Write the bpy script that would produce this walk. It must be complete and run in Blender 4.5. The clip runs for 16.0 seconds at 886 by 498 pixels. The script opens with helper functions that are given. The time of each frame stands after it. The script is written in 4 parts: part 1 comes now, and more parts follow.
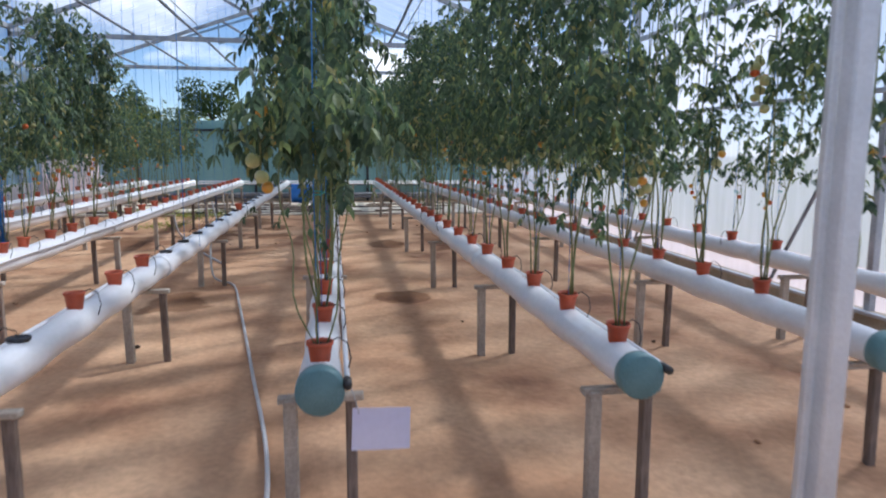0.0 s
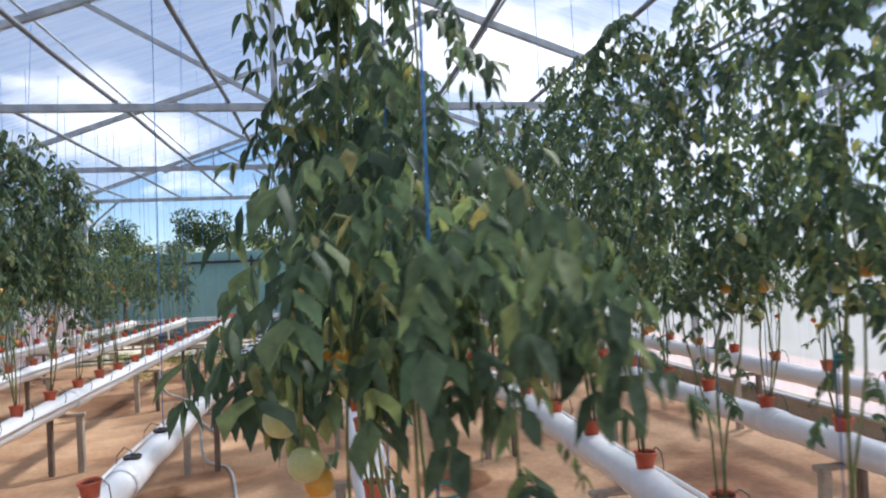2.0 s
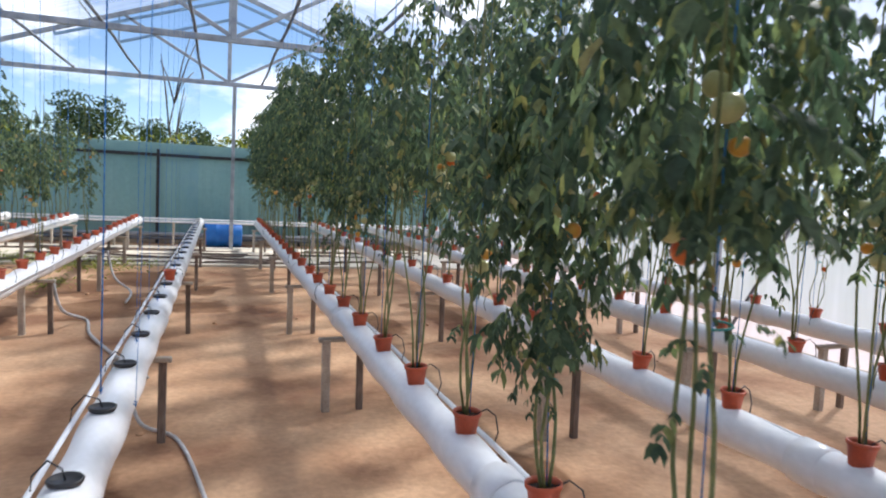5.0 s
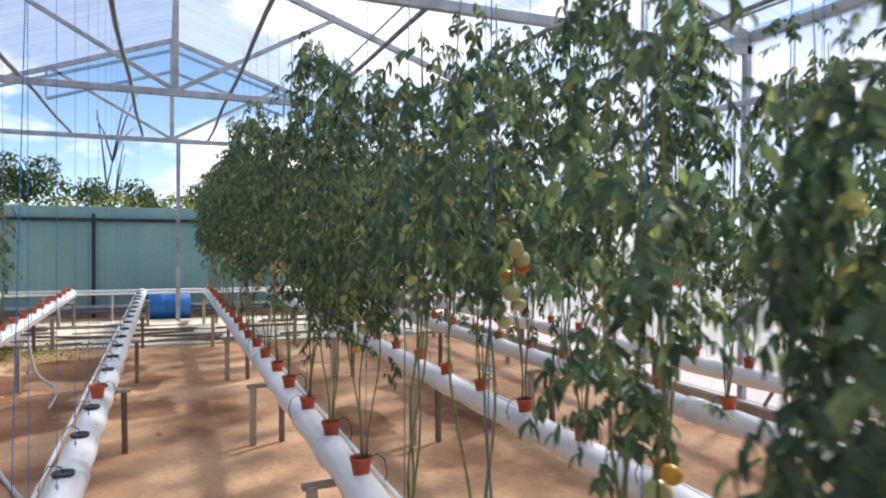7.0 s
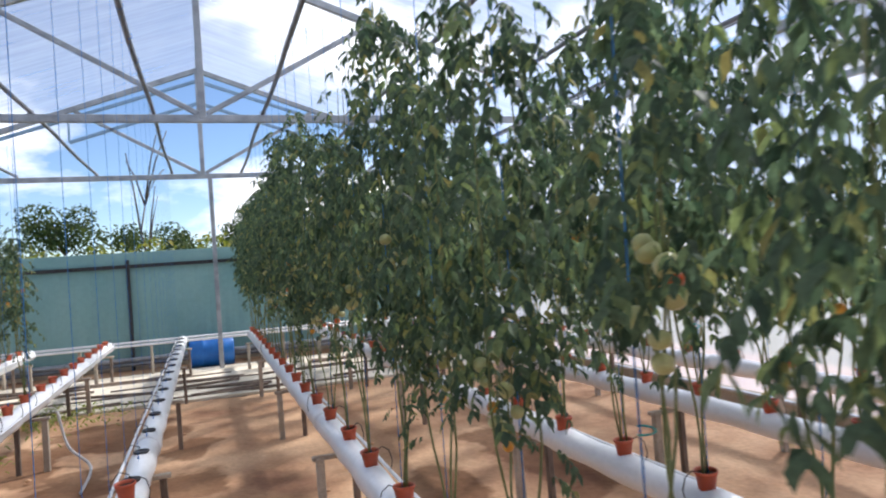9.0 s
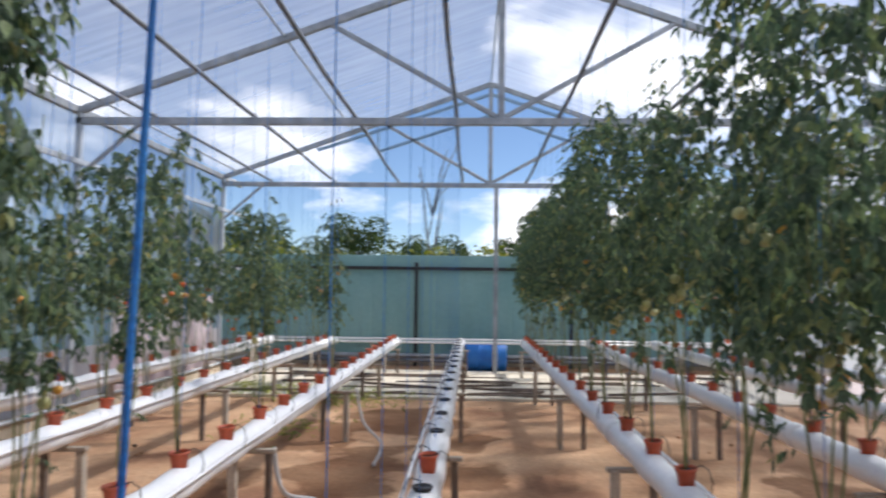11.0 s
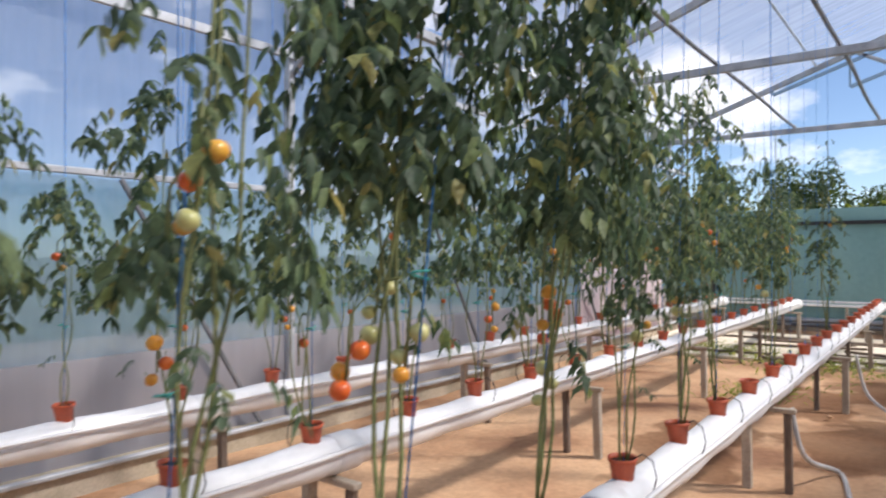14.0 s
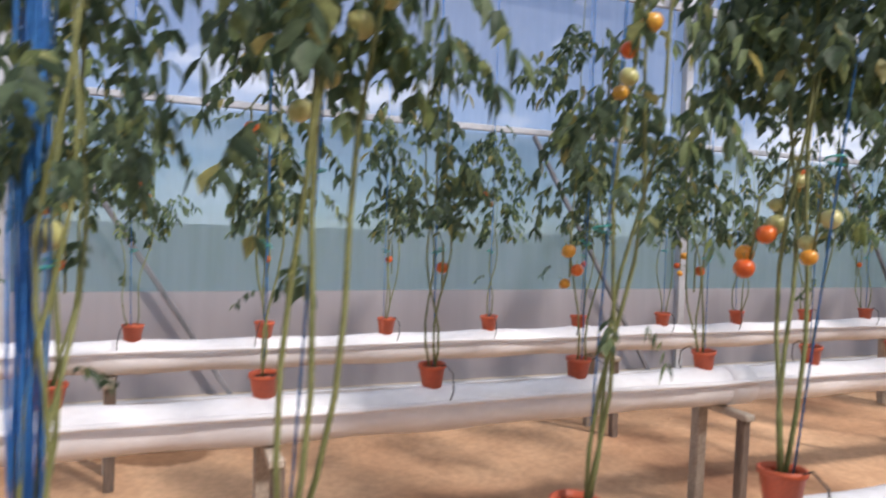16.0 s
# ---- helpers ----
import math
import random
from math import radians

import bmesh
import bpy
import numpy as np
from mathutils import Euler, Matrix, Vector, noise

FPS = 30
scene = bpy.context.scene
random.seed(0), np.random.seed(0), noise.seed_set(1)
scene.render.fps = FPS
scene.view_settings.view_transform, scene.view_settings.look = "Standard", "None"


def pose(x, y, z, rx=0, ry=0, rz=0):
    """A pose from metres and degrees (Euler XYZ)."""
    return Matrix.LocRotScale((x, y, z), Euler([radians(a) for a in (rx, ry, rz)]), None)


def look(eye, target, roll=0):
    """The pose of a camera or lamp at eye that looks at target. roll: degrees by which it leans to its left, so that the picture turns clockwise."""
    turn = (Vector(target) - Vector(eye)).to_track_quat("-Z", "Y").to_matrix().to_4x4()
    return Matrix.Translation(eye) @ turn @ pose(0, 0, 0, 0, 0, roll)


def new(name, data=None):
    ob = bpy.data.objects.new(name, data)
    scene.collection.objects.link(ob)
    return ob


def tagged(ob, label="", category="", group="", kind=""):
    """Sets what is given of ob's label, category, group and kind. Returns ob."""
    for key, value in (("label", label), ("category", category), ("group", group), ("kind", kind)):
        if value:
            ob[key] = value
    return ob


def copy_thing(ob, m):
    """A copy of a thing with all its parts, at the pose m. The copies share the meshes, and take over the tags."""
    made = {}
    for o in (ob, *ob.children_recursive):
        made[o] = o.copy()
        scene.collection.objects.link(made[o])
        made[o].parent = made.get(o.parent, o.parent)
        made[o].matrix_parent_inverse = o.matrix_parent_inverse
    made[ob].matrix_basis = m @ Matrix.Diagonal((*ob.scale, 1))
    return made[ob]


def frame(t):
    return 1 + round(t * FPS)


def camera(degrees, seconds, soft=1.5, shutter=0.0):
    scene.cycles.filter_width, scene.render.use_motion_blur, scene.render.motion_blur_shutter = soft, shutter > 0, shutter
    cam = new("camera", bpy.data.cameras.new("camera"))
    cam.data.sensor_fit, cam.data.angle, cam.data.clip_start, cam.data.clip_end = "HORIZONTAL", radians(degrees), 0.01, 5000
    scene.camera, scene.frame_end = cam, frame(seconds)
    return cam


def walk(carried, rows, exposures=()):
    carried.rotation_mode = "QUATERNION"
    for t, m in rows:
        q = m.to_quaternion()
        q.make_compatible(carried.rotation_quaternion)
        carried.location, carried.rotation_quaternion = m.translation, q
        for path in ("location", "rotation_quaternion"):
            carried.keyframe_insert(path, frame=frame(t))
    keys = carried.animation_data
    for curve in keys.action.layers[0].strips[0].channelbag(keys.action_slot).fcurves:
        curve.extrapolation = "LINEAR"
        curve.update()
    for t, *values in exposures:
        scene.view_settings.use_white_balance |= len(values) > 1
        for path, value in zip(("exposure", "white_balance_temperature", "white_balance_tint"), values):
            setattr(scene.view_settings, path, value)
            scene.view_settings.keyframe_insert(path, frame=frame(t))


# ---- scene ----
cam = camera(66.0, 16.0, soft=2.0, shutter=0.5)
# seconds, x, y, z, pitch, roll, yaw
ROWS = [
    (0.0, 0.064, -2.455, 1.471, -8.05, -0.36, -9.01),
    (0.5, 0.123, -2.039, 1.561, -7.62, -0.46, -7.66),
    (1.0, 0.040, -1.629, 1.577, -4.96, -1.38, -6.02),
    (1.5, -0.030, -1.251, 1.670, -2.74, 0.37, -7.81),
    (2.0, -0.154, -0.869, 1.643, 1.55, 2.64, -9.52),
    (2.5, -0.266, -0.592, 1.542, 2.28, 4.24, -8.37),
    (3.0, -0.546, -0.143, 1.508, -2.80, 4.02, -11.46),
    (5.5, -0.866, 1.339, 1.566, -4.60, -3.85, -19.23),
    (6.0, -0.790, 1.649, 1.650, -2.87, -2.21, -22.30),
    (6.5, -0.804, 1.933, 1.721, -0.89, -2.51, -22.59),
    (7.0, -0.834, 2.247, 1.754, -0.94, -0.50, -22.20),
    (7.5, -0.845, 2.501, 1.795, -1.58, 1.66, -23.11),
    (8.0, -0.797, 2.876, 1.842, -0.91, 3.97, -22.47),
    (10.5, -0.960, 3.790, 1.600, 3.09, -0.25, -6.20),
    (11.0, -1.035, 3.810, 1.575, 3.60, -0.75, 2.42),
    (11.5, -1.030, 3.775, 1.630, 3.36, -0.85, 10.40),
    (12.0, -1.065, 3.780, 1.630, 2.95, -0.45, 17.40),
    (12.5, -1.130, 3.740, 1.650, 2.40, -0.30, 23.50),
    (13.0, -1.285, 3.770, 1.630, 1.40, -0.90, 28.90),
    (13.5, -1.345, 3.740, 1.570, 1.00, -0.60, 33.80),
    (14.0, -1.558, 3.673, 1.481, 0.45, 0.03, 36.65),
    (14.5, -1.495, 3.512, 1.406, 0.77, 0.66, 43.37),
    (15.0, -1.447, 3.621, 1.386, 0.97, 1.28, 55.30),
    (15.5, -1.417, 3.612, 1.360, 0.22, -0.67, 64.90),
    (16.0, -1.408, 3.481, 1.259, -1.67, -1.73, 68.14),
]
walk(cam, [(t, pose(x, y, z, 90 + pitch, roll, yaw)) for t, x, y, z, pitch, roll, yaw in ROWS],
     exposures=[(0.0, 0.00, 6000, 12), (1.5, 0.14, 5950, 9), (2.5, 0.30, 6800, 14), (3.0, 0.38, 6600, 13), (5.5, 0.28, 6400, 12), (6.5, 0.36, 6700, 14), (8.0, 0.36, 6450, 13), (11.0, 0.05, 6500, 13), (12.5, 0.06, 6350, 11), (14.0, 0.26, 6850, 15), (14.5, 0.32, 6750, 15), (15.5, 0.32, 7050, 17), (16.0, 0.27, 7100, 19)])

# ---- light ----
SUN = Vector((0.86, 0.5, 1.02)).normalized()
world = bpy.data.worlds.new("sky")
scene.world = world
world.use_nodes = True
wn, wl = world.node_tree.nodes, world.node_tree.links
wn.clear()
sky = wn.new("ShaderNodeTexSky")
sky.sky_type, sky.sun_disc = "NISHITA", False
sky.ozone_density, sky.dust_density, sky.air_density = 4.0, 0.0, 0.8
sky.sun_elevation = math.asin(SUN.z)
sky.sun_rotation = math.atan2(SUN.x, SUN.y)
coord = wn.new("ShaderNodeTexCoord")
cloud_map = wn.new("ShaderNodeMapping")
cloud_map.inputs["Scale"].default_value = (1.0, 1.0, 2.4)
cloud_map.inputs["Location"].default_value = (0.35, 0.2, 0.0)
cloud = wn.new("ShaderNodeTexNoise")
cloud.inputs["Scale"].default_value, cloud.inputs["Detail"].default_value = 2.6, 7
cloud.inputs["Roughness"].default_value = 0.55
ramp = wn.new("ShaderNodeValToRGB")
ramp.color_ramp.elements[0].position, ramp.color_ramp.elements[1].position = 0.52, 0.65
white = wn.new("ShaderNodeMix")
white.data_type = "RGBA"
white.inputs["B"].default_value = (11.5, 11.6, 11.9, 1)
back = wn.new("ShaderNodeBackground")
back.inputs["Strength"].default_value = 0.135
wout = wn.new("ShaderNodeOutputWorld")
wl.new(coord.outputs["Generated"], cloud_map.inputs["Vector"])
wl.new(cloud_map.outputs["Vector"], cloud.inputs["Vector"])
toward = wn.new("ShaderNodeVectorMath")
toward.operation = "DOT_PRODUCT"
toward.inputs[1].default_value = SUN
glare = wn.new("ShaderNodeMapRange")
glare.inputs["From Min"].default_value, glare.inputs["From Max"].default_value = 0.55, 0.97
glare.inputs["To Min"].default_value, glare.inputs["To Max"].default_value = 0.0, 0.12
veil = wn.new("ShaderNodeMath")
wl.new(coord.outputs["Generated"], toward.inputs[0])
wl.new(toward.outputs["Value"], glare.inputs["Value"])
wl.new(cloud.outputs["Fac"], veil.inputs[0])
wl.new(glare.outputs["Result"], veil.inputs[1])
wl.new(veil.outputs["Value"], ramp.inputs["Fac"])
wl.new(ramp.outputs["Color"], white.inputs["Factor"])
wl.new(sky.outputs["Color"], white.inputs["A"])
wl.new(white.outputs["Result"], back.inputs["Color"])
wl.new(back.outputs["Background"], wout.inputs["Surface"])
sun_data = bpy.data.lights.new("sun", "SUN")
sun_data.energy, sun_data.angle, sun_data.color = 5.0, radians(5.0), (1.0, 0.96, 0.90)
sun = new("sun", sun_data)
sun.matrix_world = look(SUN * 30, (0, 0, 0))

# ---- materials ----


def material(name, colors, rough=0.6, metal=0.0, scale=8.0, detail=5.0, bump=0.0, bump_scale=None, fine=0.25, spec=0.5,
             stretch=(1, 1, 1), per_object=0.0, translucent=0.0, fine_scale=14.0):
    """Two colours mixed by a coarse noise, shifted by a fine one; optional bump and a shift per object."""
    m = bpy.data.materials.new(name)
    m.use_nodes = True
    n, l = m.node_tree.nodes, m.node_tree.links
    b = n["Principled BSDF"]
    tc, mp = n.new("ShaderNodeTexCoord"), n.new("ShaderNodeMapping")
    mp.inputs["Scale"].default_value = stretch
    l.new(tc.outputs["Object"], mp.inputs["Vector"])
    a, f = n.new("ShaderNodeTexNoise"), n.new("ShaderNodeTexNoise")
    a.inputs["Scale"].default_value, a.inputs["Detail"].default_value = scale, detail
    f.inputs["Scale"].default_value, f.inputs["Detail"].default_value = scale * fine_scale, 3
    for q in (a, f):
        l.new(mp.outputs["Vector"], q.inputs["Vector"])
    r = n.new("ShaderNodeValToRGB")
    r.color_ramp.elements[0].position, r.color_ramp.elements[1].position = 0.35, 0.65
    r.color_ramp.elements[0].color, r.color_ramp.elements[1].color = (*colors[0], 1), (*colors[1], 1)
    l.new(a.outputs["Fac"], r.inputs["Fac"])
    hsv = n.new("ShaderNodeHueSaturation")
    l.new(r.outputs["Color"], hsv.inputs["Color"])
    mr = n.new("ShaderNodeMapRange")
    mr.inputs["To Min"].default_value, mr.inputs["To Max"].default_value = 1 - fine, 1 + fine
    mr.inputs["From Min"].default_value, mr.inputs["From Max"].default_value = 0.25, 0.75
    l.new(f.outputs["Fac"], mr.inputs["Value"])
    value = mr.outputs["Result"]
    if per_object:
        oi, mo, mu = n.new("ShaderNodeObjectInfo"), n.new("ShaderNodeMapRange"), n.new("ShaderNodeMath")
        mo.inputs["To Min"].default_value, mo.inputs["To Max"].default_value = 1 - per_object, 1 + per_object
        mu.operation = "MULTIPLY"
        l.new(oi.outputs["Random"], mo.inputs["Value"])
        l.new(mo.outputs["Result"], mu.inputs[0])
        l.new(value, mu.inputs[1])
        value = mu.outputs["Value"]
    l.new(value, hsv.inputs["Value"])
    l.new(hsv.outputs["Color"], b.inputs["Base Color"])
    b.inputs["Roughness"].default_value, b.inputs["Metallic"].default_value = rough, metal
    b.inputs["Specular IOR Level"].default_value = spec
    if bump:
        bn = n.new("ShaderNodeBump")
        bn.inputs["Strength"].default_value, bn.inputs["Distance"].default_value = 0.6, bump
        if bump_scale:
            bs = n.new("ShaderNodeTexNoise")
            bs.inputs["Scale"].default_value, bs.inputs["Detail"].default_value = bump_scale, 4
            l.new(mp.outputs["Vector"], bs.inputs["Vector"])
            l.new(bs.outputs["Fac"], bn.inputs["Height"])
        else:
            l.new(f.outputs["Fac"], bn.inputs["Height"])
        l.new(bn.outputs["Normal"], b.inputs["Normal"])
    if translucent:
        tr, mx = n.new("ShaderNodeBsdfTranslucent"), n.new("ShaderNodeMixShader")
        tint = n.new("ShaderNodeHueSaturation")
        tint.inputs["Hue"].default_value, tint.inputs["Saturation"].default_value, tint.inputs["Value"].default_value = 0.485, 1.15, 1.5
        l.new(hsv.outputs["Color"], tint.inputs["Color"])
        l.new(tint.outputs["Color"], tr.inputs["Color"])
        mx.inputs["Fac"].default_value = translucent
        l.new(b.outputs["BSDF"], mx.inputs[1])
        l.new(tr.outputs["BSDF"], mx.inputs[2])
        l.new(mx.outputs["Shader"], n["Material Output"].inputs["Surface"])
    return m


def leaf_material(name, ramp_colors, translucent=0.3):
    """Leaves: each leaflet takes its own shade."""
    m = material(name, (ramp_colors[0], ramp_colors[1]), 0.55, scale=5, fine=0.3, translucent=translucent, spec=0.28)
    n, l = m.node_tree.nodes, m.node_tree.links
    r = [q for q in n if q.type == "VALTORGB"][0]
    g = n.new("ShaderNodeNewGeometry")
    for k, c in enumerate(ramp_colors):
        if k > 1:
            r.color_ramp.elements.new(0.9)
    for k, c in enumerate(ramp_colors):
        r.color_ramp.elements[k].position = (0.0, 0.7, 0.93, 1.0)[k]
        r.color_ramp.elements[k].color = (*c, 1)
    l.new(g.outputs["Random Per Island"], r.inputs["Fac"])
    return m


def film_material(name, clear, tint, scatter, gloss_rough=0.25, wrinkle=0.02, haze=(1.0, 0.3)):
    """Greenhouse film: mostly clear, milky where dust and folds lie, with a soft gloss."""
    m = bpy.data.materials.new(name)
    m.use_nodes = True
    n, l = m.node_tree.nodes, m.node_tree.links
    n.remove(n["Principled BSDF"])
    tc, mp = n.new("ShaderNodeTexCoord"), n.new("ShaderNodeMapping")
    l.new(tc.outputs["Object"], mp.inputs["Vector"])
    mp.inputs["Scale"].default_value = (1, 1, 1)
    no, st = n.new("ShaderNodeTexNoise"), n.new("ShaderNodeTexNoise")
    no.inputs["Scale"].default_value, no.inputs["Detail"].default_value = 0.7, 4
    mp2 = n.new("ShaderNodeMapping")
    mp2.inputs["Scale"].default_value = (0.5, 6.0, 0.5)
    l.new(tc.outputs["Object"], mp2.inputs["Vector"])
    st.inputs["Scale"].default_value, st.inputs["Detail"].default_value = 1.6, 5
    l.new(mp.outputs["Vector"], no.inputs["Vector"])
    l.new(mp2.outputs["Vector"], st.inputs["Vector"])
    add = n.new("ShaderNodeMath")
    add.operation = "ADD"
    l.new(no.outputs["Fac"], add.inputs[0])
    l.new(st.outputs["Fac"], add.inputs[1])
    mr = n.new("ShaderNodeMapRange")
    mr.inputs["From Min"].default_value, mr.inputs["From Max"].default_value = 0.7, 1.3
    mr.inputs["To Min"].default_value, mr.inputs["To Max"].default_value = 1 - clear - 0.07, 1 - clear + 0.07
    l.new(add.outputs["Value"], mr.inputs["Value"])
    tp, tl, df, gl = (n.new("ShaderNodeBsdf" + k) for k in ("Transparent", "Translucent", "Diffuse", "Glossy"))
    tp.inputs["Color"].default_value = (*tint, 1)
    tl.inputs["Color"].default_value = (*scatter, 1)
    df.inputs["Color"].default_value = (*scatter, 1)
    gl.inputs["Roughness"].default_value = gloss_rough
    bp = n.new("ShaderNodeBump")
    bp.inputs["Distance"].default_value = wrinkle
    l.new(st.outputs["Fac"], bp.inputs["Height"])
    l.new(bp.outputs["Normal"], gl.inputs["Normal"])
    m1, m2, m3 = (n.new("ShaderNodeMixShader") for _ in range(3))
    m1.inputs["Fac"].default_value = 0.35
    l.new(tl.outputs["BSDF"], m1.inputs[1])
    l.new(df.outputs["BSDF"], m1.inputs[2])
    l.new(mr.outputs["Result"], m2.inputs["Fac"])
    l.new(tp.outputs["BSDF"], m2.inputs[1])
    l.new(m1.outputs["Shader"], m2.inputs[2])
    m3.inputs["Fac"].default_value = 0.05
    l.new(m2.outputs["Shader"], m3.inputs[1])
    l.new(gl.outputs["BSDF"], m3.inputs[2])
    l.new(m3.outputs["Shader"], n["Material Output"].inputs["Surface"])
    return m


SOIL = material("sandy soil", ((0.45, 0.262, 0.155), (0.63, 0.405, 0.25)), 0.95, scale=0.9, detail=8, bump=0.035, bump_scale=7, fine=0.13, spec=0.1, fine_scale=26)
ramp_soil = [q for q in SOIL.node_tree.nodes if q.type == "VALTORGB"][0].color_ramp
ramp_soil.elements[0].position, ramp_soil.elements[1].position = 0.42, 0.62
wet = ramp_soil.elements.new(0.33)
wet.color = (0.29, 0.155, 0.095, 1)


def damp_and_shaded_soil(m, spots):
    """Darker damp stains and one painted shade with ragged edges in the soil, each (x, y, radius across, radius along).
    """
    n, l = m.node_tree.nodes, m.node_tree.links
    b = n["Principled BSDF"]
    dry = b.inputs["Base Color"].links[0].from_socket
    tc, nz = n.new("ShaderNodeTexCoord"), n.new("ShaderNodeTexNoise")
    nz.inputs["Scale"].default_value, nz.inputs["Detail"].default_value = 1.7, 6
    l.new(tc.outputs["Object"], nz.inputs["Vector"])
    total = None
    for x, y, rx, ry in spots:
        mp, ln = n.new("ShaderNodeMapping"), n.new("ShaderNodeVectorMath")
        mp.vector_type = "TEXTURE"
        mp.inputs["Location"].default_value, mp.inputs["Scale"].default_value = (x, y, 0), (rx, ry, 100)
        ln.operation = "LENGTH"
        l.new(tc.outputs["Object"], mp.inputs["Vector"])
        l.new(mp.outputs["Vector"], ln.inputs[0])
        if total is None:
            total = ln.outputs["Value"]
        else:
            mi = n.new("ShaderNodeMath")
            mi.operation = "MINIMUM"
            l.new(total, mi.inputs[0])
            l.new(ln.outputs["Value"], mi.inputs[1])
            total = mi.outputs["Value"]
    ad, mr, mx = n.new("ShaderNodeMath"), n.new("ShaderNodeMapRange"), n.new("ShaderNodeMix")
    ad.operation = "MULTIPLY_ADD"
    l.new(nz.outputs["Fac"], ad.inputs[0])
    ad.inputs[1].default_value = 2.6
    l.new(total, ad.inputs[2])
    mr.inputs["From Min"].default_value, mr.inputs["From Max"].default_value = 2.2, 2.42
    mr.inputs["To Min"].default_value, mr.inputs["To Max"].default_value = 0.85, 0.0
    l.new(ad.outputs["Value"], mr.inputs["Value"])
    mx.data_type, mx.blend_type = "RGBA", "MULTIPLY"
    l.new(mr.outputs["Result"], mx.inputs["Factor"])
    l.new(dry, mx.inputs[6])
    mx.inputs[7].default_value = (0.42, 0.36, 0.33, 1)
    l.new(mx.outputs[2], b.inputs["Base Color"])


# The last spot paints the shade in a hollow beside the left kerb.
damp_and_shaded_soil(SOIL, ((-2.1, 9.9, 0.5, 1.0), (-1.9, 12.3, 0.7, 0.9), (-1.05, 9.8, 0.34, 0.5), (-1.02, 11.2, 0.28, 0.45), (-2.75, 11.3, 0.5, 0.8), (-3.2, 9.0, 0.4, 0.9), (1.9, 9.0, 0.4, 1.2), (-1.5, 4.3, 0.3, 0.4), (0.7, 4.4, 0.22, 0.3), (0.9, 8.6, 0.3, 0.5), (-5.35, 3.5, 0.16, 0.35)))
GRASS = material("rough grass", ((0.07, 0.11, 0.03), (0.16, 0.19, 0.06)), 0.9, scale=1.2, fine=0.4, spec=0.1, bump=0.03)
CONCRETE = material("pale concrete", ((0.58, 0.53, 0.43), (0.76, 0.70, 0.59)), 0.85, scale=1.4, fine=0.12, bump=0.004)
KERB = material("grey cement kerb", ((0.38, 0.33, 0.25), (0.52, 0.46, 0.37)), 0.9, scale=4, fine=0.15, bump=0.004)
PIPE = material("white plastic pipe", ((0.72, 0.74, 0.78), (0.83, 0.84, 0.86)), 0.32, scale=3, fine=0.05, bump=0.002, bump_scale=9, stretch=(1, 0.5, 1))
CAP = material("teal pipe cap", ((0.10, 0.21, 0.23), (0.14, 0.27, 0.29)), 0.5, scale=9, fine=0.15, per_object=0.1)
POT = material("terracotta red plastic", ((0.42, 0.075, 0.03), (0.56, 0.11, 0.045)), 0.5, scale=14, fine=0.15, per_object=0.15)
PEAT = material("dark growing medium", ((0.02, 0.014, 0.01), (0.06, 0.04, 0.028)), 1.0, scale=40, fine=0.4, bump=0.01)
BLACK = material("black plastic", ((0.015, 0.015, 0.017), (0.03, 0.03, 0.033)), 0.45, scale=12)
POST = material("weathered concrete post", ((0.33, 0.28, 0.23), (0.47, 0.41, 0.34)), 0.9, scale=5, fine=0.2, bump=0.004, per_object=0.15)
POSTDARK = material("dark weathered timber post", ((0.14, 0.105, 0.085), (0.27, 0.21, 0.17)), 0.85, scale=6, fine=0.3, bump=0.005, stretch=(1, 1, 0.15), per_object=0.2)
STEEL = material("galvanised steel", ((0.30, 0.32, 0.35), (0.46, 0.48, 0.51)), 0.5, metal=0.35, scale=5, fine=0.1, per_object=0.06)
STEELDARK = material("dull grey steel tube", ((0.16, 0.17, 0.19), (0.25, 0.26, 0.29)), 0.55, metal=0.3, scale=6, fine=0.12)
ALU = material("bright aluminium profile", ((0.66, 0.68, 0.71), (0.78, 0.80, 0.83)), 0.4, metal=0.3, scale=4, fine=0.06)
RAIL = material("dull aluminium film lock", ((0.40, 0.43, 0.47), (0.54, 0.57, 0.61)), 0.45, metal=0.3, scale=4, fine=0.08)
TEAL = material("teal sheet metal", ((0.19, 0.37, 0.37), (0.25, 0.44, 0.43)), 0.5, scale=0.8, fine=0.06, per_object=0.07)
DRUM = material("blue plastic drum", ((0.01, 0.14, 0.52), (0.02, 0.20, 0.64)), 0.4, scale=5, fine=0.1)
HOSE = material("grey garden hose", ((0.42, 0.42, 0.43), (0.56, 0.56, 0.57)), 0.5, scale=7)
PAPER = material("pale lilac laminated paper", ((0.62, 0.58, 0.72), (0.70, 0.66, 0.78)), 0.35, scale=3, fine=0.03)
BLUE = material("blue raffia twine", ((0.015, 0.13, 0.42), (0.04, 0.24, 0.60)), 0.5, scale=30, fine=0.3, translucent=0.2)
TEALTWINE = material("green plastic clip", ((0.02, 0.30, 0.28), (0.04, 0.40, 0.36)), 0.5, scale=30)
STEM = material("green plant stem", ((0.13, 0.15, 0.05), (0.23, 0.25, 0.10)), 0.6, scale=12, fine=0.25)
LEAF = leaf_material("tomato leaves", [(0.042, 0.072, 0.047), (0.105, 0.158, 0.095), (0.19, 0.25, 0.11), (0.30, 0.275, 0.11)], 0.45)
RED = material("ripe tomato skin", ((0.62, 0.09, 0.02), (0.72, 0.17, 0.03)), 0.28, scale=10, fine=0.08)
ORANGE = material("orange tomato skin", ((0.66, 0.26, 0.03), (0.70, 0.38, 0.06)), 0.28, scale=10, fine=0.08)
